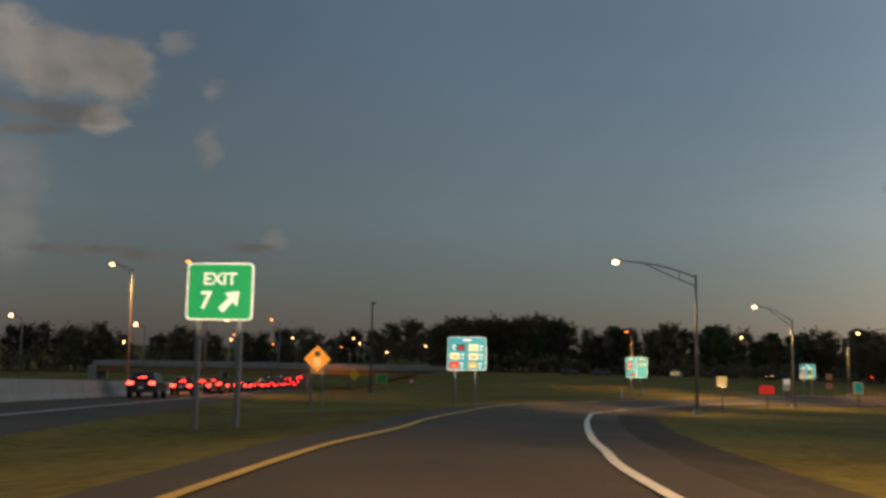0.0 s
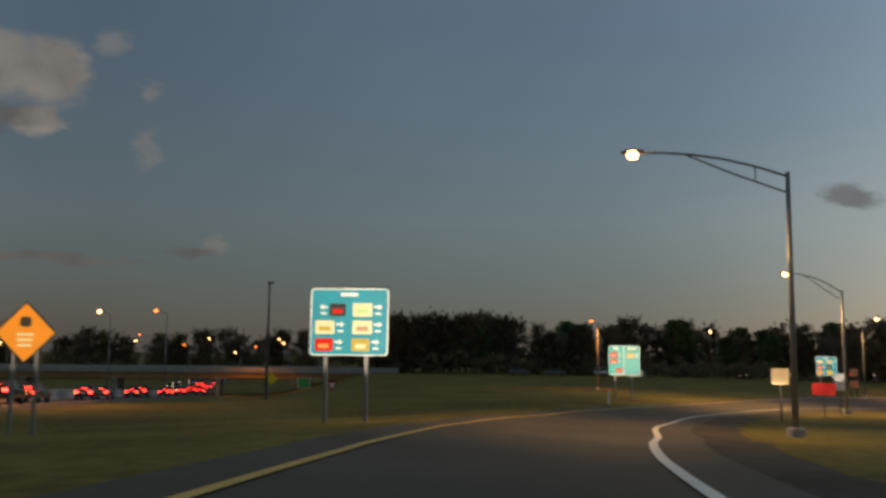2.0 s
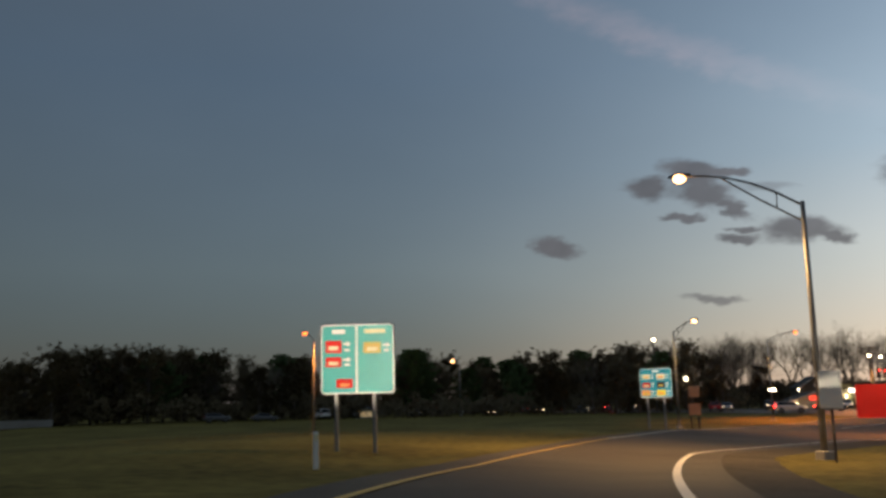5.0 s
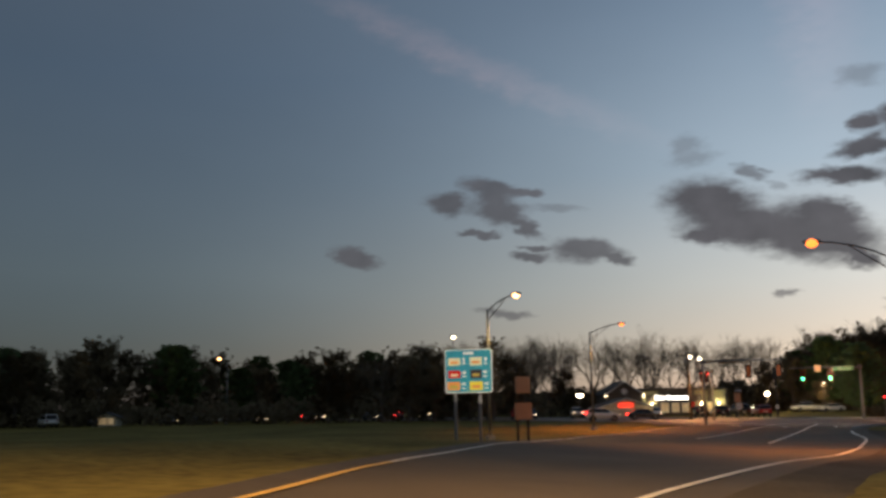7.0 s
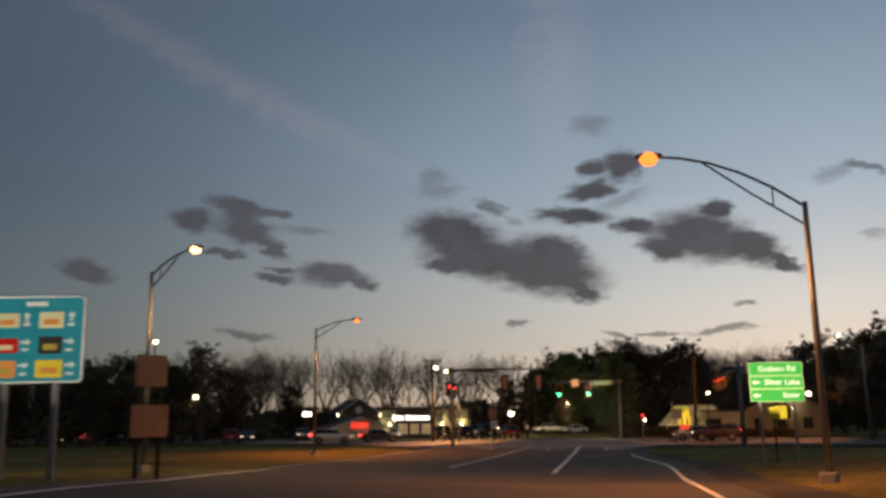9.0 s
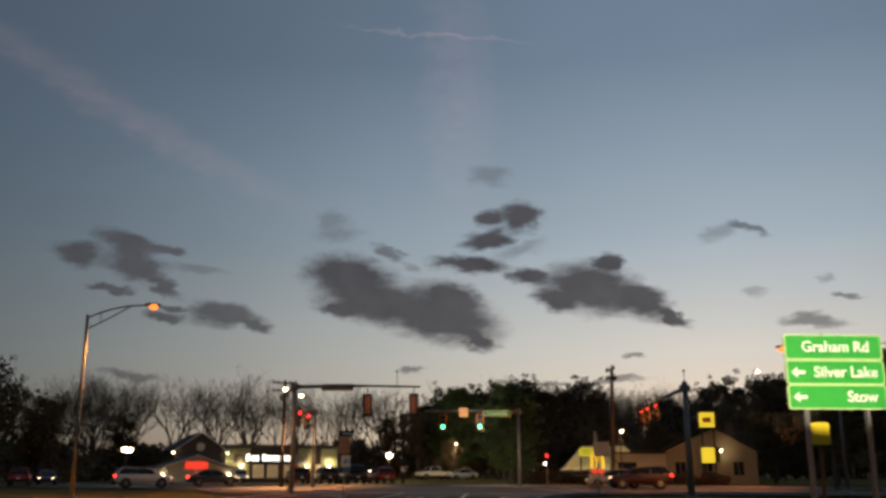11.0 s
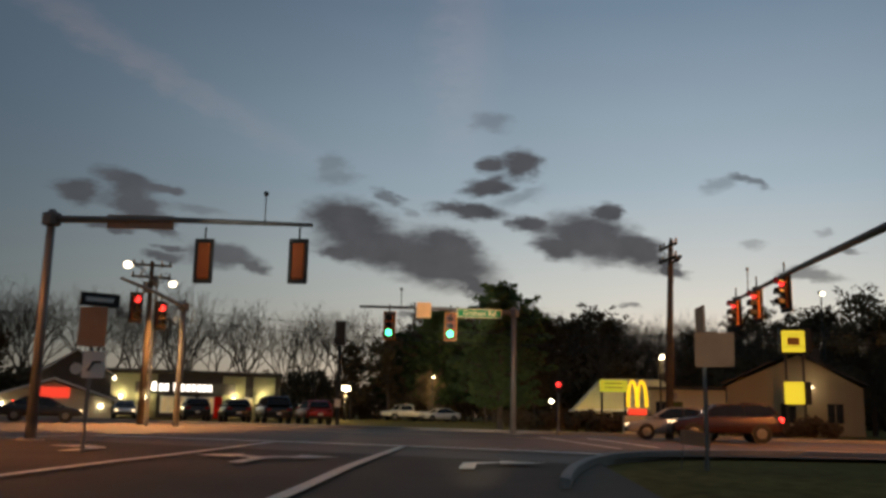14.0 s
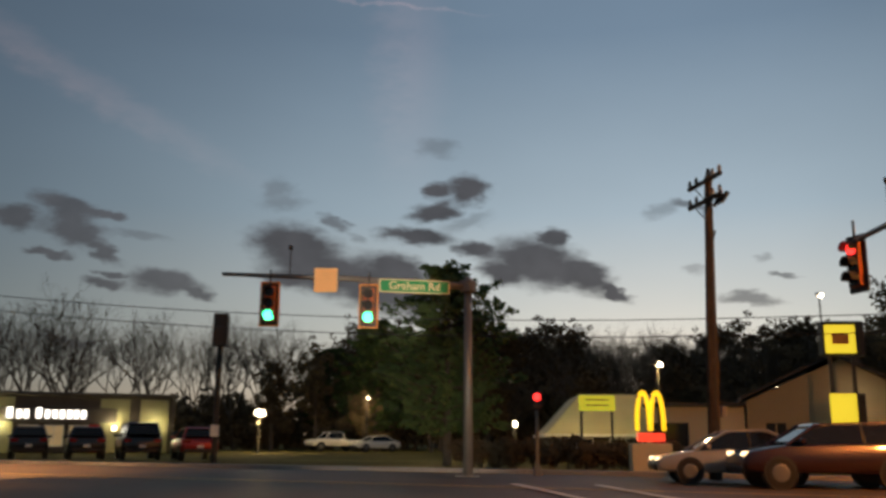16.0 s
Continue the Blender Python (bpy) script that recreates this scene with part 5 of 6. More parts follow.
woods(5, [(186, 176), (190, 160), (196, 146), (200, 130)], 20, 8, ("bare", "brown"), 6.0, 8.5)
SIDE = [(-220, 120), (-170, 200), (-140, 270), (-190, 330)]
woods(6, SIDE, 30, 30, ("leafy", "brown"), 13, 18)
brush(26, SIDE, 1600, 24, 8, 14, M_LEAF, "dense dark woods beside the highway")
woods(7, [(100, 212), (128, 205), (138, 208), (146, 212)], 14, 10, ("leafy", "bare", "brown"), 8, 11)
brush(27, [(60, 240), (100, 214), (128, 208), (146, 213)], 240, 8, 3, 5.5, M_LEAF, "dark shrubs behind the parking lot")
for x, y, h, turn, seed in ((147.5, 158.0, 9.9, 0, 1), (195.0, 192.5, 14.6, 70, 2), (202.0, 204.0, 12.5, 150, 3), (204.5, 200.0, 11.5, 220, 1)):
    plant(("pine", seed), x, y, h, turn)
for x, y, h, turn, sort in ((160.0, 130.0, 13.0, 15, "leafy"), (190.5, 197.5, 11.5, 33, "leafy"), (188.5, 202.0, 9.5, 70, "brown"), (199.0, 186.5, 12.5, 200, "leafy"), (186.2, 188.4, 6.0, 45, "leafy"), (167.0, 133.5, 11.5, 130, "leafy"), (158.0, 125.0, 12.5, 260, "brown"), (171.0, 138.0, 11.0, 310, "leafy"), (138.0, 126.5, 8.6, 0, "leafy"), (143.5, 122.0, 10.0, 80, "leafy"), (150, 124, 9.6, 140, "leafy"), (134, 118, 9.0, 200, "brown"),
                            (142, 112, 10.5, 30, "leafy"), (152, 114, 10.0, 99, "brown"), (119, 200.5, 12.0, 40, "leafy"), (112, 206, 8.5, 10, "leafy"), (106, 204, 8.0, 70, "brown")):
    plant((sort, 1 + int(turn) % 3), x, y, h, turn)


def shrub(x, y, w, h, seed, mat, label, group=""):
    rng = random.Random(seed)
    s = Shape()
    for k in range(7):
        leaf_quads(s, (rng.uniform(-w, w) * 0.35, rng.uniform(-w, w) * 0.2, h * rng.uniform(0.3, 0.7)), h * 0.42, 70, 0.22, rng)
    ob = thing("shrub", pose(x, y, ground_at(x, y)), label, "shrub", group)
    part("foliage", s, mat, ob)
    part("stem_clump", Shape().tube([(0, 0, -0.1), (0, 0, h * 0.6)], 0.05, 6), M_BARK, ob)


for k in range(25):
    shrub(145.5 + 0.17 * k, 156.0 - 0.76 * k, 1.9, 1.2 + 0.2 * math.sin(k * 2.3), k, M_BROWNLEAF, "low dark hedge shrub beside the street", "hedge")


# ---- buildings ----
M_SIDING = material("pale_siding", (0.58, 0.53, 0.38), 0.75, vary=0.12, scale=0.6)
M_BRICK = material("dark_wall_cladding", (0.10, 0.085, 0.07), 0.85, vary=0.3, scale=0.8, bump=0.2)
M_CREAMWALL = material("cream_stucco", (0.62, 0.58, 0.42), 0.8, vary=0.15, scale=0.5)
M_BEIGE = material("beige_clapboard", (0.36, 0.30, 0.19), 0.8, vary=0.15, scale=0.5)
M_OLIVE = material("glow_toned_panel", (0.30, 0.28, 0.16), 0.8, vary=0.2, scale=0.6)
M_SHINGLE = material("dark_shingles", (0.06, 0.055, 0.05), 0.9, vary=0.3, scale=1.5, fine=10, bump=0.4)
M_YELLOWROOF = material("pale_yellow_roof", (0.58, 0.51, 0.29), 0.7, vary=0.12, scale=0.6)
M_WINDOW = material("dark_window_glass", (0.02, 0.022, 0.025), 0.1, vary=0.2)
M_LITWINDOW = material("lit_window", (0.7, 0.6, 0.4), 0.4, emit=(1.0, 0.72, 0.36), power=0.2)
M_WHITETRIM = material("white_trim", (0.75, 0.73, 0.68), 0.6, vary=0.08)
M_LETTERS = material("glowing_white_letters", (0.8, 0.8, 0.8), 0.4, emit=(1.0, 0.96, 0.88), power=3.5)
M_REDSIGN = material("glowing_red_sign", (0.6, 0.05, 0.03), 0.4, emit=(1.0, 0.06, 0.03), power=1.2)
M_YELLOWSIGN = material("glowing_yellow_sign", (0.8, 0.7, 0.05), 0.4, emit=(1.0, 0.80, 0.05), power=0.95)
M_LIMESIGN = material("glowing_lime_sign", (0.6, 0.7, 0.05), 0.4, emit=(0.72, 0.80, 0.06), power=0.5)
M_ARCH = material("glowing_yellow_arch", (0.8, 0.6, 0.02), 0.4, emit=(1.0, 0.62, 0.02), power=1.6)


def gable(s, x0, x1, y0, y1, z0, z1, over=0.35, along="x"):
    """A pitched roof slab over a box; the ridge runs along x or y."""
    t = 0.16
    if along == "x":
        ym = (y0 + y1) / 2
        prof = [(y0 - over, z0 - 0.1), (ym, z1), (y1 + over, z0 - 0.1), (y1 + over, z0 - 0.1 + t), (ym, z1 + t), (y0 - over, z0 - 0.1 + t)]
        rings = [[(x, y, z) for y, z in prof] for x in (x0 - over, x1 + over)]
    else:
        xm = (x0 + x1) / 2
        prof = [(x0 - over, z0 - 0.1), (xm, z1), (x1 + over, z0 - 0.1), (x1 + over, z0 - 0.1 + t), (xm, z1 + t), (x0 - over, z0 - 0.1 + t)]
        rings = [[(x, y, z) for x, z in prof] for y in (y0 - over, y1 + over)]
    return s.loft(rings)


def window(ob, x, z, w, h, y, lit=False, trim=None):
    f = part("window", Shape().plate(x, z, w + 0.16, h + 0.16, y - 0.05, y + 0.02), trim or M_WHITETRIM, ob)
    part("pane", Shape().plate(x, z, w, h, y - 0.06, y - 0.045), M_LITWINDOW if lit else M_WINDOW, f)
    part("mullion", Shape().plate(x, z, 0.05, h, y - 0.075, y - 0.055), trim or M_WHITETRIM, f)
    return f


def lamp_point(x, y, z, watts, colour, r=0.1):
    la = bpy.data.lights.new("point_light", "POINT")
    la.energy, la.color, la.shadow_soft_size = watts, colour, r
    lo = new("point_light", la)
    lo.location = (x, y, z)
    return lo


# seafood restaurant: long flat front with lamps that wash the wall, and a gabled wing
RX, RY, RROT = 156.5, 197.7, -38.5
g = ground_at(RX, RY)
RM = pose(RX, RY, g, 0, 0, RROT)
ob = thing("restaurant", RM, "long low restaurant with wall lamps and a glowing white name", "building")
part("wall", Shape().box(-0.15, 6, 2.2, 18.7, 12, 4.4, bevel=0.05), M_BRICK, ob)
part("parapet", Shape().box(-0.15, 5.9, 4.5, 19.1, 12.4, 0.3, bevel=0.05), M_BRICK, ob)
part("fascia", Shape().box(0, -0.10, 2.9, 9.5, 0.16, 1.1, bevel=0.02), M_BRICK, ob)
for k, (x, w) in enumerate(((-3.0, 0.42), (-2.35, 0.36), (-1.85, 0.36), (-0.95, 0.42), (-0.35, 0.36), (0.2, 0.36), (0.72, 0.36), (1.25, 0.36), (1.75, 0.36), (2.25, 0.36))):
    hh = 0.80 if k in (0, 3) else 0.64
    part("letter_bar", Shape().plate(x, 2.62 + hh / 2, w, hh, -0.26, -0.19, 0.05), M_LETTERS, ob, "glowing white block in place of a letter")
for x in (-6.0, -3.8, 4.6, 7.6):
    # paler olive panel added behind each lamp: its wash on the wall as colour
    part("glow_panel", Shape().box(x, -0.06, 2.1, 2.2, 0.12, 4.2, bevel=0.02), M_OLIVE, ob, "added paler panel where a lamp's glow falls")
    w = part("wall_lamp", Shape().tube([(x, -0.32, 1.75), (x, -0.32, 2.05)], [0.08, 0.16], 10), M_COOL, ob, "glowing wall lamp")
    p = RM @ Vector((x, -0.55, 2.15))
    lamp_point(p.x, p.y, p.z + 0.1, 110, (1.0, 0.88, 0.52))
for x in (-1.6, 0.2, 2.0, 6.1):
    window(ob, x, 1.3, 1.3, 1.5, -0.01, lit=True)
part("door", Shape().plate(3.3, 1.1, 1.1, 2.1, -0.06, 0.0), M_SIGNRED, ob, "red entrance door")
GM = pose(142.6, 196.0, ground_at(142.6, 196), 0, 0, RROT + 6)
ob = thing("gabled_house", GM, "dark gabled wing with pale verges and a round vent", "building")
part("wall", Shape().prism([(-2.9, 0), (2.9, 0), (2.9, 3.6), (0, 5.55), (-2.9, 3.6)], 0, 8), M_BRICK, ob)
s = Shape()
part("roof", gable(s, -2.9, 2.9, 0, 8, 3.7, 5.6, 0.3, "y"), M_SHINGLE, ob)
for a, b in (((-3.2, 3.55), (0, 5.72)), ((0, 5.72), (3.2, 3.55))):
    part("verge", Shape().tube([(a[0], -0.34, a[1]), (b[0], -0.34, b[1])], 0.07, 6), M_WHITETRIM, ob)
part("vent", Shape().tube([(0, -0.06, 4.1), (0, 0.02, 4.1)], 0.48, 18), M_WHITETRIM, ob, "round pale vent")
for x in (-3.1, 3.1):
    part("wall_lamp", Shape().ball((x, -0.25, 3.4), 0.13, 8, 6), M_COOL, ob, "glowing lamp at the eave")
CM = pose(135.6, 188.9, ground_at(135.6, 188.9), 0, 0, RROT + 6)
ob = thing("entrance_canopy", CM, "low gabled entrance with pale verges and a red sign", "building")
part("wall", Shape().prism([(-4.2, 0), (4.2, 0), (4.2, 1.5), (0, 2.75), (-4.2, 1.5)], 0.6, 7), M_CREAMWALL, ob)
part("roof", gable(Shape(), -4.2, 4.2, 0.4, 7, 1.6, 2.85, 0.35, "y"), M_SHINGLE, ob)
for a, b in (((-4.6, 1.42), (0, 2.95)), ((0, 2.95), (4.6, 1.42))):
    part("verge", Shape().tube([(a[0], -0.0, a[1]), (b[0], -0.0, b[1])], 0.09, 6), M_WHITETRIM, ob)
part("sign_panel", Shape().plate(0, 1.95, 2.3, 0.75, 0.45, 0.58, 0.1), M_REDSIGN, ob, "glowing red sign")
for x in (-3.4, 3.4):
    part("wall_lamp", Shape().ball((x, 0.4, 1.0), 0.16, 8, 6), M_COOL, ob, "glowing lamp")
# free-hanging light added to brighten the canopy front; no lamp stands at this point
p = CM @ Vector((0, -1.5, 1.4))
lamp_point(p.x, p.y, p.z, 9, (1.0, 0.85, 0.6))

# fast-food house, its arch sign and the tall roadside signs
FM = pose(160.5, 154.5, ground_at(160, 154), 0, 0, -64)
ob = thing("burger_restaurant", FM, "low restaurant with a pale yellow mansard roof", "building")
part("wall", Shape().box(1.3, 5.5, 0.8, 8.6, 11, 1.6), M_BRICK, ob)
part("roof", Shape().loft([[(-3.4, -0.5, 1.5), (6, -0.5, 1.5), (6, 11.5, 1.5), (-3.4, 11.5, 1.5)], [(-1.2, 1.6, 3.95), (3.3, 1.6, 3.95), (3.3, 9.4, 3.95), (-1.2, 9.4, 3.95)]]), M_YELLOWROOF, ob)
part("eave", Shape().box(1.3, 5.5, 1.46, 9.7, 12.3, 0.16), M_WHITETRIM, ob)
for x in (-1.6, 1.3, 4.2):
    window(ob, x, 0.8, 1.8, 0.9, -0.01, lit=False)
for x in (-5.3, -9.0):
    p = FM @ Vector((x, -2.0, 2.0))
    w = thing("wall_lantern", pose(p.x, p.y, p.z - 1.9), "small post lantern with a white light", "lamp", "lanterns")
    part("post", Shape().tube([(0, 0, -0.2), (0, 0, 1.8)], 0.05, 8), M_DARKSTEEL, w)
    part("lens", Shape().ball((0, 0, 1.95), 0.17, 10, 6), M_COOL, w, "glowing globe")
    lamp_point(p.x - 0.3, p.y - 0.3, p.z + 0.4, 260, (1.0, 0.80, 0.42), 0.15)
# light without a fixture, added to brighten the yellow roof and front
p = FM @ Vector((0, -3.2, 1.6))
lamp_point(p.x, p.y, p.z + 0.6, 130, (1.0, 0.82, 0.42), 0.3)
ob = thing("fence_wing", pose(158.3, 148.6, ground_at(158, 148), 0, 0, -76), "pale flat-roofed wing behind the parking lot", "building")
part("wall", Shape().box(0, 3, 1.5, 5.2, 6, 3.0), M_SIDING, ob)
part("roof", Shape().box(0, 3, 3.1, 5.5, 6.6, 0.2), M_SHINGLE, ob)
# flat dark plate painted in for the shade of an open carport
part("carport_shade", Shape().plate(-1.3, 1.1, 1.9, 2.1, -0.03, 0.02), M_WINDOW, ob)

g = ground_at(141.3, 146.2)
ob = thing("arch_sign", pose(141.3, 146.2, g, 0, 0, -58), "glowing yellow double arch over a red bar and base", "sign")
part("base", Shape().box(0, 0.1, 0.55, 1.5, 0.5, 1.1, bevel=0.04), M_CREAMWALL, ob)
part("red_bar", Shape().plate(0, 1.32, 1.0, 0.32, -0.1, 0.1, 0.06), M_REDSIGN, ob)
for k in (-1, 1):
    pts = [(k * (0.26 - 0.24 * math.cos(a)), 0, 1.5 + 1.45 * math.sin(a) ** 0.8) for a in np.linspace(0.02, math.pi - 0.02, 15)]
    part("arch", Shape().tube(pts, 0.085, 8), M_ARCH, ob, "glowing yellow arch", smooth=True)
ob = thing("board_sign", pose(156.8, 153.6, ground_at(156.8, 153.6), 0, 0, -60), "glowing lime-yellow board sign on two posts", "sign")
for x in (-0.85, 0.85):
    part("post", Shape().tube([(x, 0.1, -0.2), (x, 0.1, 3.5)], 0.07, 8), M_DARKSTEEL, ob)
g = ground_at(156.8, 153.6)
part("panel", Shape().plate(0, 3.53 - g, 2.0, 0.85, -0.12, 0.06, 0.05), M_LIMESIGN, ob)
for k in (0.18, -0.12):
    part("word_bar", Shape().plate(0, 3.53 - g + k, 1.3, 0.08, -0.13, -0.115), M_GOLD, ob)
g = ground_at(156.6, 140.9)
ob = thing("pylon_sign", pose(156.6, 140.9, g, 0, 0, -66), "tall pylon with two glowing yellow panels", "sign")
for x in (-0.55, 0.55):
    part("post", Shape().box(x, 0, 3.0, 0.16, 0.16, 6.6, bevel=0.02), M_DARKSTEEL, ob)
part("cabinet", Shape().box(0.15, 0.25, 6.5 - g, 2.0, 0.8, 1.7, bevel=0.04), M_TRIM, ob)
part("panel", Shape().plate(-0.05, 6.45 - g, 1.45, 1.4, -0.22, -0.16, 0.05), M_YELLOWSIGN, ob)
part("mark", Shape().plate(-0.05, 6.45 - g, 0.8, 0.5, -0.24, -0.22, 0.08), M_ORANGE, ob)
part("cabinet", Shape().box(0.25, 0.2, 3.07 - g, 1.5, 0.5, 1.5, bevel=0.04), M_TRIM, ob)
part("panel", Shape().plate(-0.1, 3.07 - g, 1.25, 1.45, -0.12, -0.06, 0.05), M_YELLOWSIGN, ob)

HM = pose(159.5, 141.6, ground_at(159, 141), 0, 0, -76)
ob = thing("house", HM, "beige two-gabled house with dark windows and a shingled roof", "house")
part("wall", Shape().prism([(-4.4, 0), (4.4, 0), (4.4, 3.2), (0.5, 5.5), (-4.4, 3.3)], 0, 11), M_BEIGE, ob)
part("roof", gable(Shape(), -4.4, 4.4, 0, 11, 3.45, 5.6, 0.3, "y"), M_SHINGLE, ob)
for x, z in ((-3.0, 1.5), (-0.4, 1.5), (2.6, 1.5)):
    window(ob, x, z, 1.0, 1.3, -0.01, trim=M_BEIGE)
part("wall_lamp", Shape().ball((1.1, -0.2, 3.25), 0.11, 10, 6), M_COOL, ob, "glowing wall lamp")
p = HM @ Vector((1.1, -0.9, 3.2))
lamp_point(p.x, p.y, p.z, 25, (1.0, 0.80, 0.5))
part("chimney", Shape().box(1.8, 5, 5.4, 0.7, 0.7, 1.6), M_BRICK, ob)
# lot lamps: bright white floodlights on short poles
def flood(x, y, z, label="floodlight on a pole with a hard white glare", r=0.32, watts=0, twin=False):
    g = ground_at(x, y)
    ob = thing("flood_lamp", pose(x, y, g), label, "lamp", "lot lamps")
    part("pole", Shape().tube([(0, 0, -0.2), (0, 0, z - g)], 0.08, 8), M_DARKSTEEL, ob)
    part("head", Shape().box(0, 0.1, z - g + 0.1, 0.7, 0.4, 0.3, bevel=0.04), M_DARKSTEEL, ob)
    for dx in ((-0.45, 0.45) if twin else (0,)):
        part("lens", Shape().ball((dx, -0.12 + dx * 0.5, z - g), r, 10, 6, 0.7), M_COOL, ob, "glaring white lens")
    if watts:
        lamp_point(x - 0.3, y - 0.6, z - 0.45, watts, (1.0, 0.74, 0.38), 0.2)


flood(172.0, 190.1, 3.8, "pair of floodlights with a hard white glare", r=0.4, watts=1500, twin=True)
flood(183.4, 186.2, 5.5, "lot lamp half hidden in lit leaves", r=0.14, watts=700)
flood(146.6, 174.6, 1.6, "low bright lamp between parked cars", r=0.16)
flood(129.0, 192.2, 3.8, r=0.36, twin=True)
flood(113.7, 203.4, 12.9, r=0.3)
flood(118.5, 201.5, 6.0, r=0.4)
flood(196, 150, 6.2, r=0.45)
flood(201.9, 146.4, 15.5, r=0.3)
flood(157.8, 150.4, 5.63, "lot lamp with a warm white light beside the restaurant", 0.2, 250)


# ---- vehicles ----
def car_shapes(kind):
    """Side outlines, length and width: body, glasshouse, wheel places."""
    if kind == "sedan":
        body = [(-2.25, 0.28), (2.2, 0.28), (2.3, 0.45), (2.22, 0.68), (1.2, 0.88), (-1.45, 0.93), (-2.2, 0.90), (-2.32, 0.6)]
        glass = [(1.25, 0.86), (0.35, 1.36), (-0.75, 1.40), (-1.75, 0.92)]
        return body, glass, 1.8, (1.38, -1.35), 0.32
    if kind == "suv":
        body = [(-2.25, 0.36), (2.2, 0.36), (2.3, 0.55), (2.22, 0.86), (1.15, 1.05), (-2.15, 1.10), (-2.32, 0.75)]
        glass = [(1.2, 1.03), (0.4, 1.52), (-1.7, 1.58), (-2.18, 1.08)]
        return body, glass, 1.86, (1.40, -1.38), 0.36
    if kind == "van":
        body = [(-2.5, 0.36), (2.4, 0.36), (2.5, 0.6), (2.4, 0.95), (1.7, 1.12), (-2.45, 1.16), (-2.55, 0.75)]
        glass = [(1.75, 1.1), (0.95, 1.75), (-2.1, 1.82), (-2.45, 1.14)]
        return body, glass, 1.95, (1.55, -1.5), 0.35
    body = [(-2.85, 0.45), (2.6, 0.45), (2.75, 0.65), (2.7, 1.0), (1.35, 1.12), (-0.75, 1.14), (-0.8, 1.02), (-2.85, 1.02)]
    glass = [(1.35, 1.1), (0.75, 1.72), (-0.55, 1.76), (-0.72, 1.12)]
    return body, glass, 1.95, (1.75, -1.75), 0.39


CARS = {}


def rounded(ring, times=2):
    """Corners cut twice, so that an outline turns smoothly."""
    for _ in range(times):
        out = []
        for k, p in enumerate(ring):
            q = ring[(k + 1) % len(ring)]
            out += [(p[0] * 0.82 + q[0] * 0.18, p[1] * 0.82 + q[1] * 0.18), (p[0] * 0.18 + q[0] * 0.82, p[1] * 0.18 + q[1] * 0.82)]
        ring = out
    return ring


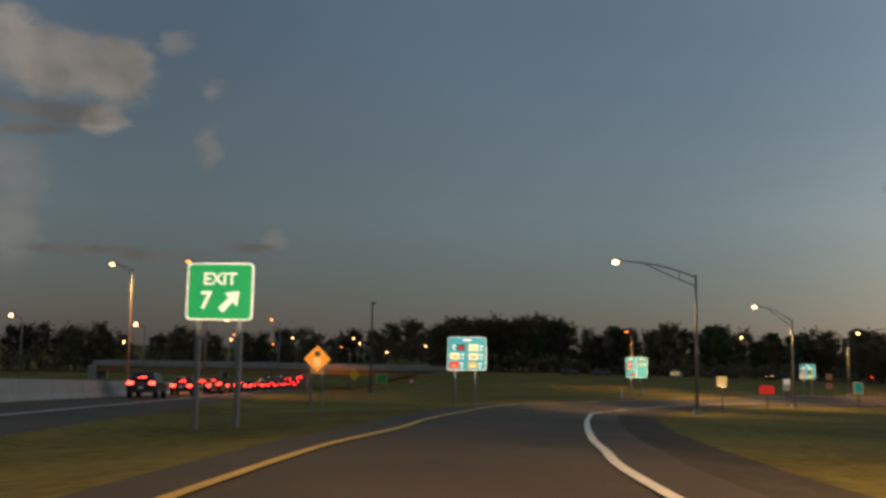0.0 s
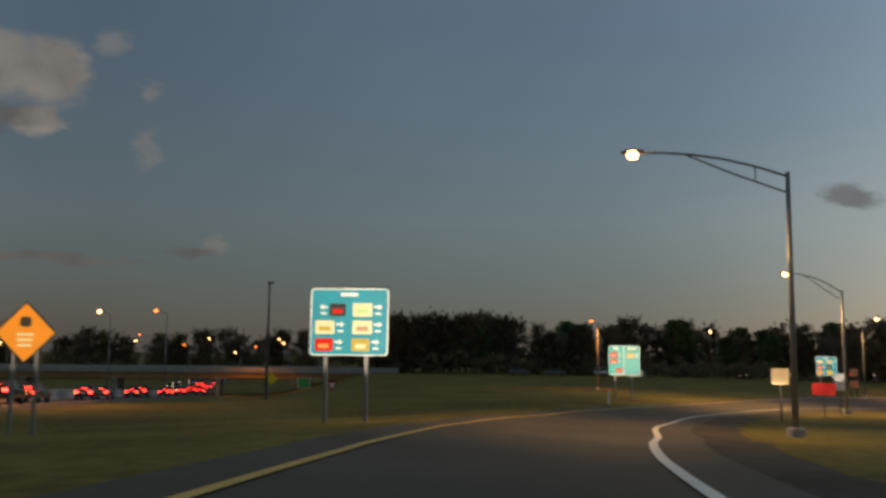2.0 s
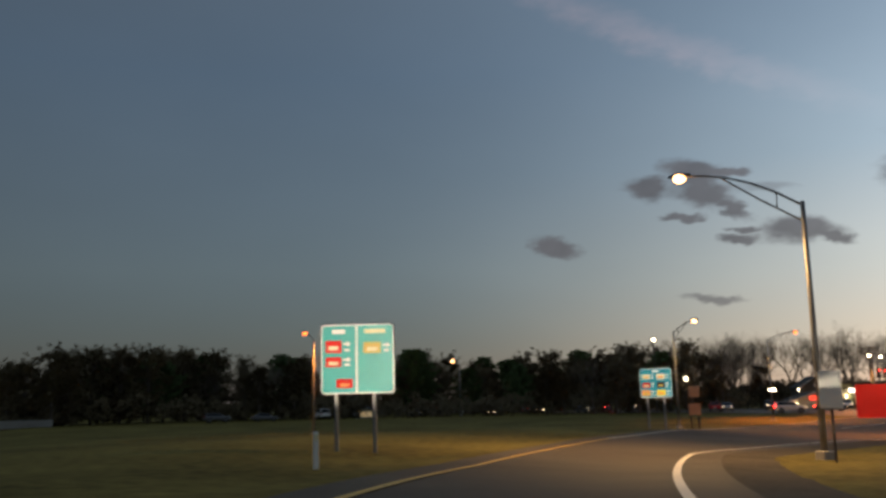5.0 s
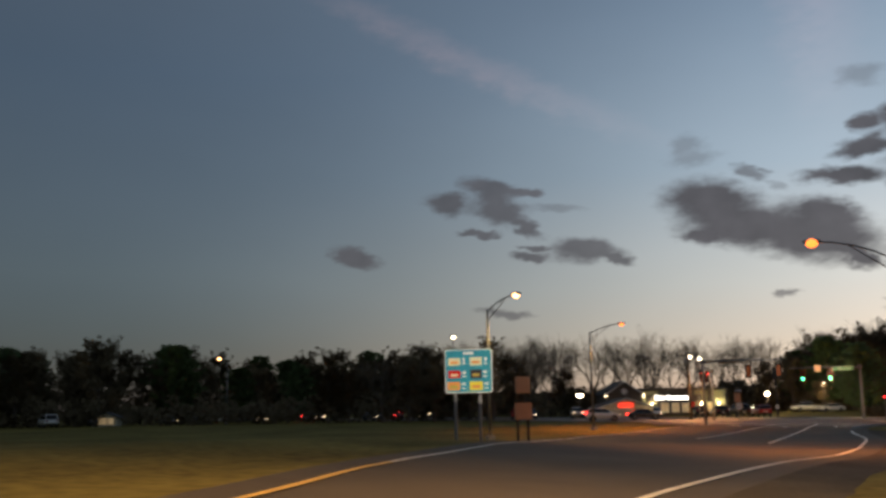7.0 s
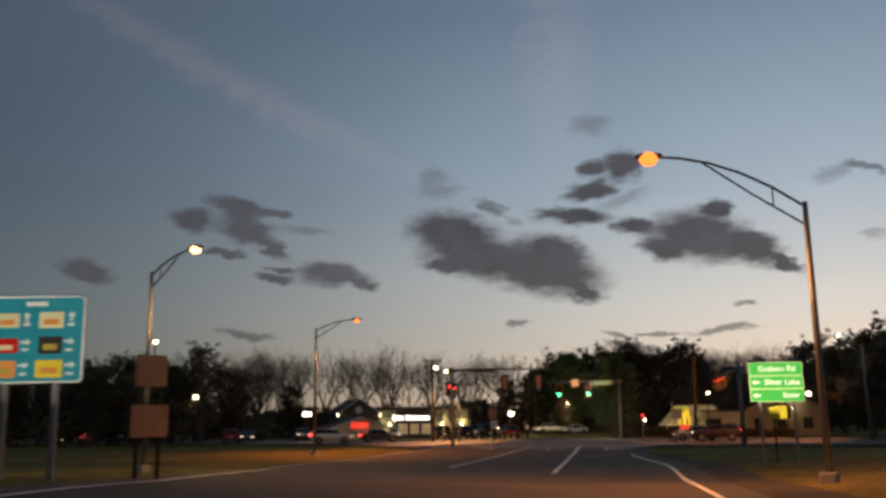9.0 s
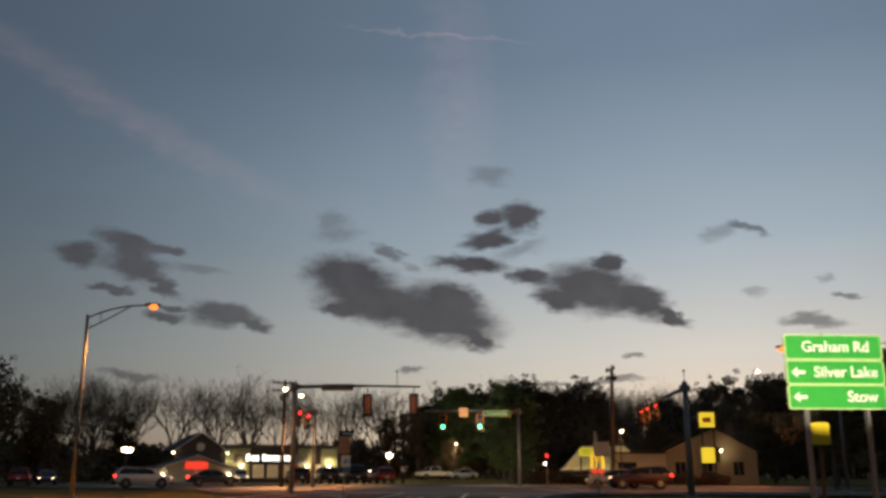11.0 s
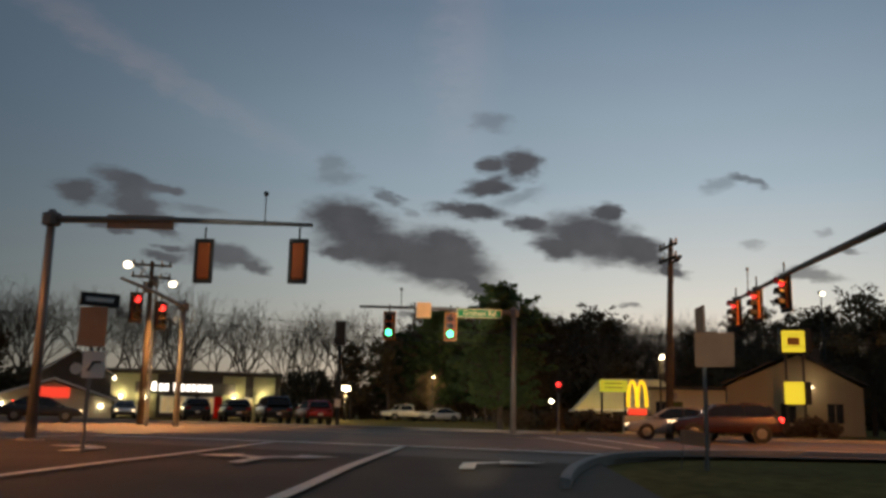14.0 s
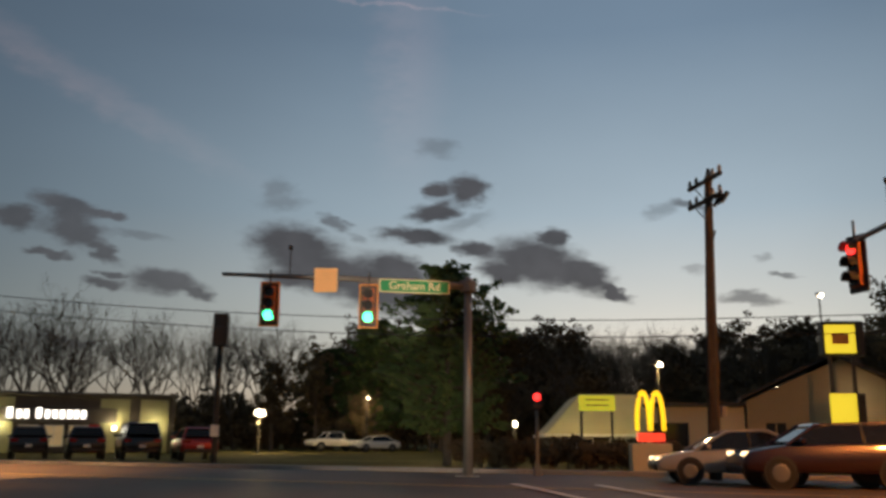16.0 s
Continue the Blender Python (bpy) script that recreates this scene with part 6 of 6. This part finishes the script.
def car(kind, paint_mat, lights, x, y, rz, label, z=None, pitch=0.0):
    """A car with its front along +x; lights: '' dark, 'tail', 'head' or 'both'."""
    z = ground_at(x, y) + 0.09 if z is None else z
    key = (kind, paint_mat.name, lights)
    if key in CARS:
        ob = copy_thing(CARS[key], pose(x, y, z, 0, pitch, rz))
        return tagged(ob, label)
    body, glass, w, wheels, wr = car_shapes(kind)
    ob = thing({"pickup": "pickup_truck", "van": "minivan"}.get(kind, "car"), pose(x, y, z, 0, pitch, rz), label, "car", "cars")
    CARS[key] = ob
    cx = sum(p[0] for p in body) / len(body)
    cz = 0.62
    outline = rounded(body)

    def ring(k, yy):
        return [(cx + (px - cx) * k, yy, cz + (pz - cz) * k) for px, pz in outline]
    hw = w / 2
    part("body", Shape().loft([ring(0.90, -hw), ring(0.955, -hw + 0.02), ring(0.985, -hw + 0.07), ring(1.0, -hw + 0.2), ring(1.0, hw - 0.2), ring(0.985, hw - 0.07), ring(0.955, hw - 0.02), ring(0.90, hw)]), paint_mat, ob, smooth=True)
    top = max(p[1] for p in glass)
    low = min(p[1] for p in glass)

    def g_ring(sign, shrink):
        return [(px * 1.0, sign * (hw - 0.08 - shrink - 0.2 * (pz - low) / (top - low)), pz) for px, pz in rounded(glass, 1)]
    part("glasshouse", Shape().loft([g_ring(-1, 0), g_ring(1, 0)]), M_GLASS, ob, "dark glass")
    a, b = glass[1], glass[2]
    part("roof", Shape().loft([[(a[0] + 0.05, s * (hw - 0.26), a[1] - 0.01), (a[0] - 0.1, s * (hw - 0.28), a[1] + 0.05), (b[0] + 0.1, s * (hw - 0.28), b[1] + 0.05), (b[0] - 0.05, s * (hw - 0.26), b[1] - 0.01)] for s in (-1, 1)]), paint_mat, ob)
    for s in (-1, 1):
        for p, q in ((glass[0], glass[1]), (glass[3], glass[2])):
            part("pillar", Shape().tube([(p[0], s * (hw - 0.09), p[1]), (q[0], s * (hw - 0.28), q[1] + 0.01)], 0.045, 6), paint_mat, ob)
        xm = (glass[1][0] + glass[2][0]) / 2
        part("pillar", Shape().tube([(xm - 0.05, s * (hw - 0.075), low), (xm - 0.05, s * (hw - 0.275), top - 0.02)], 0.035, 6), M_TRIM, ob)
        part("mirror", Shape().box(glass[0][0] - 0.35, s * (hw + 0.06), low + 0.1, 0.14, 0.2, 0.14, bevel=0.03), paint_mat, ob)
        fx, bx = max(p[0] for p in body), min(p[0] for p in body)
        hz = 0.62 if kind == "sedan" else 0.8
        part("headlight", Shape().box(fx - 0.14, s * (hw - 0.26), hz, 0.2, 0.28, 0.13, bevel=0.04), M_HEAD if lights in ("head", "both") else M_HEADOFF, ob, "lit headlight" if lights in ("head", "both") else "unlit headlight")
        part("taillight", Shape().box(bx + 0.08, s * (hw - 0.26), hz + 0.14, 0.16, 0.36, 0.2, bevel=0.04), M_TAIL if lights in ("tail", "both") else M_TAILOFF, ob, "lit red taillight" if lights in ("tail", "both") else "red taillight")
        for wx in wheels:
            part("wheel_arch", Shape().tube([(wx, s * (hw - 0.25), wr), (wx, s * (hw + 0.004), wr)], wr * 1.16, 20), M_TRIM, ob, "dark wheel arch")
            t = part("wheel", Shape().tube([(wx, s * (hw - 0.2), wr), (wx, s * (hw - 0.17), wr), (wx, s * (hw + 0.0), wr), (wx, s * (hw + 0.015), wr)], [wr * 0.9, wr, wr, wr * 0.9], 18), M_TYRE, ob)
            part("rim", Shape().tube([(wx, s * (hw + 0.012), wr), (wx, s * (hw + 0.03), wr)], [wr * 0.64, wr * 0.5], 12), M_RIM, t)
    if lights in ("tail", "both"):
        part("brake_lamp", Shape().box(glass[3][0] + 0.2, 0, glass[3][1] + 0.22, 0.05, 0.5, 0.05), M_TAIL, ob, "lit high brake lamp")
    part("bumper", Shape().box(fx - 0.06, 0, 0.42, 0.14, w * 0.86, 0.2, bevel=0.04), M_TRIM, ob)
    part("bumper", Shape().box(bx + 0.04, 0, 0.45, 0.14, w * 0.86, 0.2, bevel=0.04), M_TRIM, ob)
    part("plate_bar", Shape().box(bx - 0.03, 0, 0.66, 0.02, 0.32, 0.14), M_SIGNWHITE, ob, "pale blank plate")
    if kind == "pickup":
        part("bed_floor", Shape().box(-1.8, 0, 1.04, 1.9, w - 0.3, 0.04), M_TRIM, ob)
    return ob


# junction: vehicles waiting on the crossing street
car("sedan", P_SILVER, "head", 134.5, 141.9, 113, "silver car with lit headlights waiting on the street")
car("suv", P_RED, "both", 133.25, 139.44, 116, "dark red crossover with lit taillights waiting on the street")
car("suv", P_WHITE, "both", 118.2, 176.6, -38, "white sport utility car with glowing lamps on the street")
car("sedan", P_BLACK, "both", 126.6, 177.2, -38, "black car passing on the street with lamps lit")
car("pickup", P_WHITE, "", 182.0, 189.0, 150, "white pickup truck parked beyond the junction")
car("sedan", P_WHITE, "", 181.6, 184.0, 150, "pale parked car beside the pickup truck")
for x, y, k, pm, li, lab in ((140.6, 179.4, "suv", P_BLACK, "", "black parked car facing the restaurant"), (142.1, 176.9, "suv", P_BLACK, "", "black parked car in the restaurant lot"),
                             (143.4, 174.4, "van", P_BLACK, "", "black van parked in the lot"), (144.7, 171.7, "suv", P_BRIGHTRED, "", "red car parked in the lot with its lights off"),
                             (143.5, 190.6, "sedan", P_WHITE, "head", "pale car with lit headlights in the lot"), (131.0, 195.0, "suv", P_GREY, "head", "grey car with headlights on by the entrance"),
                             (125.0, 199.0, "sedan", P_BLUE, "head", "dark blue car with headlights on in the lot"), (120.0, 196.0, "suv", P_BRIGHTRED, "", "red car parked by the trees")):
    car(k, pm, li, x, y, 52 if li != "head" else -128, lab)
for x, y, k, li, rz in ((44, 236, "suv", "", 0), (52, 234, "sedan", "", 0), (63, 236, "van", "", 90), (80, 233, "sedan", "head", -90), (100, 222, "suv", "head", -100), (110, 221, "sedan", "head", -90),
                        (86, 243, "suv", "both", 160), (118, 226, "sedan", "tail", 60), (104, 232, "sedan", "tail", 40), (125, 228, "suv", "head", -120), (92, 225, "sedan", "head", -110), (71, 236, "suv", "", 0)):
    car(k, P_WHITE if k == "van" else P_GREY, li, x, y, rz, "car in a far lot under the trees" + (" with lamps lit" if li else ""))
# highway traffic
rng = random.Random(9)
flow = math.degrees(math.atan2(1, -0.09))
for y in (60, 88, 96, 104, 126, 135, 158, 166, 196, 205, 228, 20, 76):
    x = float(HIGHWAY_X(y)) - 4.6
    car(rng.choice(("sedan", "suv", "sedan")), P_BLACK if y == 60 else rng.choice((P_BLACK, P_BLACK, P_RED)), "tail", x, y, flow, "car in highway traffic with red taillights", pitch=2.2)
for lane, y in ((0, 150), (1, 185), (0, 205), (2, 222), (1, 236), (0, 262), (2, 280), (1, 300), (0, 315)):
    x = float(HIGHWAY_X(y)) - 9.5 - 3.0 * min(lane, 1)
    car(rng.choice(("sedan", "suv")), rng.choice((P_BLACK, P_GREY)), "head", x, y, flow + 180, "oncoming car on the highway with bright headlights", pitch=-2.2)

for k, y in enumerate((251, 264, 277, 293, 312)):
    x = float(HIGHWAY_X(y)) - (2.4, 5.4)[k % 2]
    car(("sedan", "suv")[k % 3 == 0], (P_BLACK, P_RED)[k % 2], "tail", x, y, flow, "car in highway traffic with red taillights", pitch=1.0)

# signs by the junction
g = ground_at(113.2, 134.3)
ob = thing("sign_back", pose(113.62, 134.58, g, 0, 0, -66), "brown backs of two signs on one post", "road sign")
posts(ob, (0,), 0, -0.3, 3.6 - g, 0.08)
part("board", Shape().plate(0.22, 2.75 - g, 0.86, 0.78, -0.08, -0.05, 0.04), M_SIGNBACK, ob)
part("board", Shape().box(-0.12, -0.35, 3.4 - g, 0.04, 0.75, 0.56, rz=0.1), M_SIGNBACK, ob)
g = ground_at(113.95, 135.0)
ob = thing("yard_sign", pose(113.95, 135.0, g, 0, 6, -72), "small dull leaning yard sign on wire legs", "sign")
part("board", Shape().plate(0, 0.62, 0.68, 0.32, -0.02, 0.02, 0.02), M_SIGNBACK, ob)
for x in (-0.25, 0.25):
    part("leg", Shape().tube([(x, 0, -0.1), (x, 0, 0.5)], 0.012, 5), M_GALV, ob)

g = ground_at(106.4, 146.5)
ob = thing("turn_sign", pose(106.4, 146.5, g, 0, 0, -50), "dark board and a white turn sign leaning on a post", "road sign")
posts(ob, (0,), 0.05, -0.3, 3.5 - g, 0.08)
part("board", Shape().plate(0, 3.0 - g, 0.62, 0.9, -0.03, 0.0, 0.04), M_SIGNBACK, ob)
part("panel", Shape().plate(0.1, 2.14 - g, 0.5, 0.6, -0.05, -0.02, 0.04), M_SIGNWHITE, ob, "white turn panel")
part("one_way_plate", Shape().box(0.12, -0.04, 3.62 - g, 0.9, 0.03, 0.32, rz=0.5, bevel=0.01), M_BLACK, ob, "black plate with a white arrow")
part("plate_arrow", Shape().box(0.12, -0.065, 3.62 - g, 0.62, 0.012, 0.10, rz=0.5), M_SIGNWHITE, ob, "white arrow bar")
part("turn_mark", Shape().tube([(-0.02, -0.06, 2.0 - g), (0.1, -0.06, 2.2 - g), (0.25, -0.06, 2.2 - g)], 0.03, 6), M_BLACK, ob)

# lit hut by the far lot and a glowing sign above the treeline
g = ground_at(70.8, 234.7)
ob = thing("lit_hut", pose(70.8, 234.7, g, 0, 0, -30), "small hut with bright yellow light inside", "hut")
part("wall", Shape().prism([(-1.8, 0), (1.8, 0), (1.8, 1.3), (0, 1.9), (-1.8, 1.3)], 0, 3), M_SIDING, ob)
part("roof", gable(Shape(), -1.8, 1.8, 0, 3, 1.35, 1.95, 0.2, "y"), M_SHINGLE, ob)
for x in (-0.95, 0.0, 0.95):
    part("window", Shape().plate(x, 0.75, 0.75, 0.9, -0.05, 0.01), M_LITWINDOW, ob, "glowing yellow window")
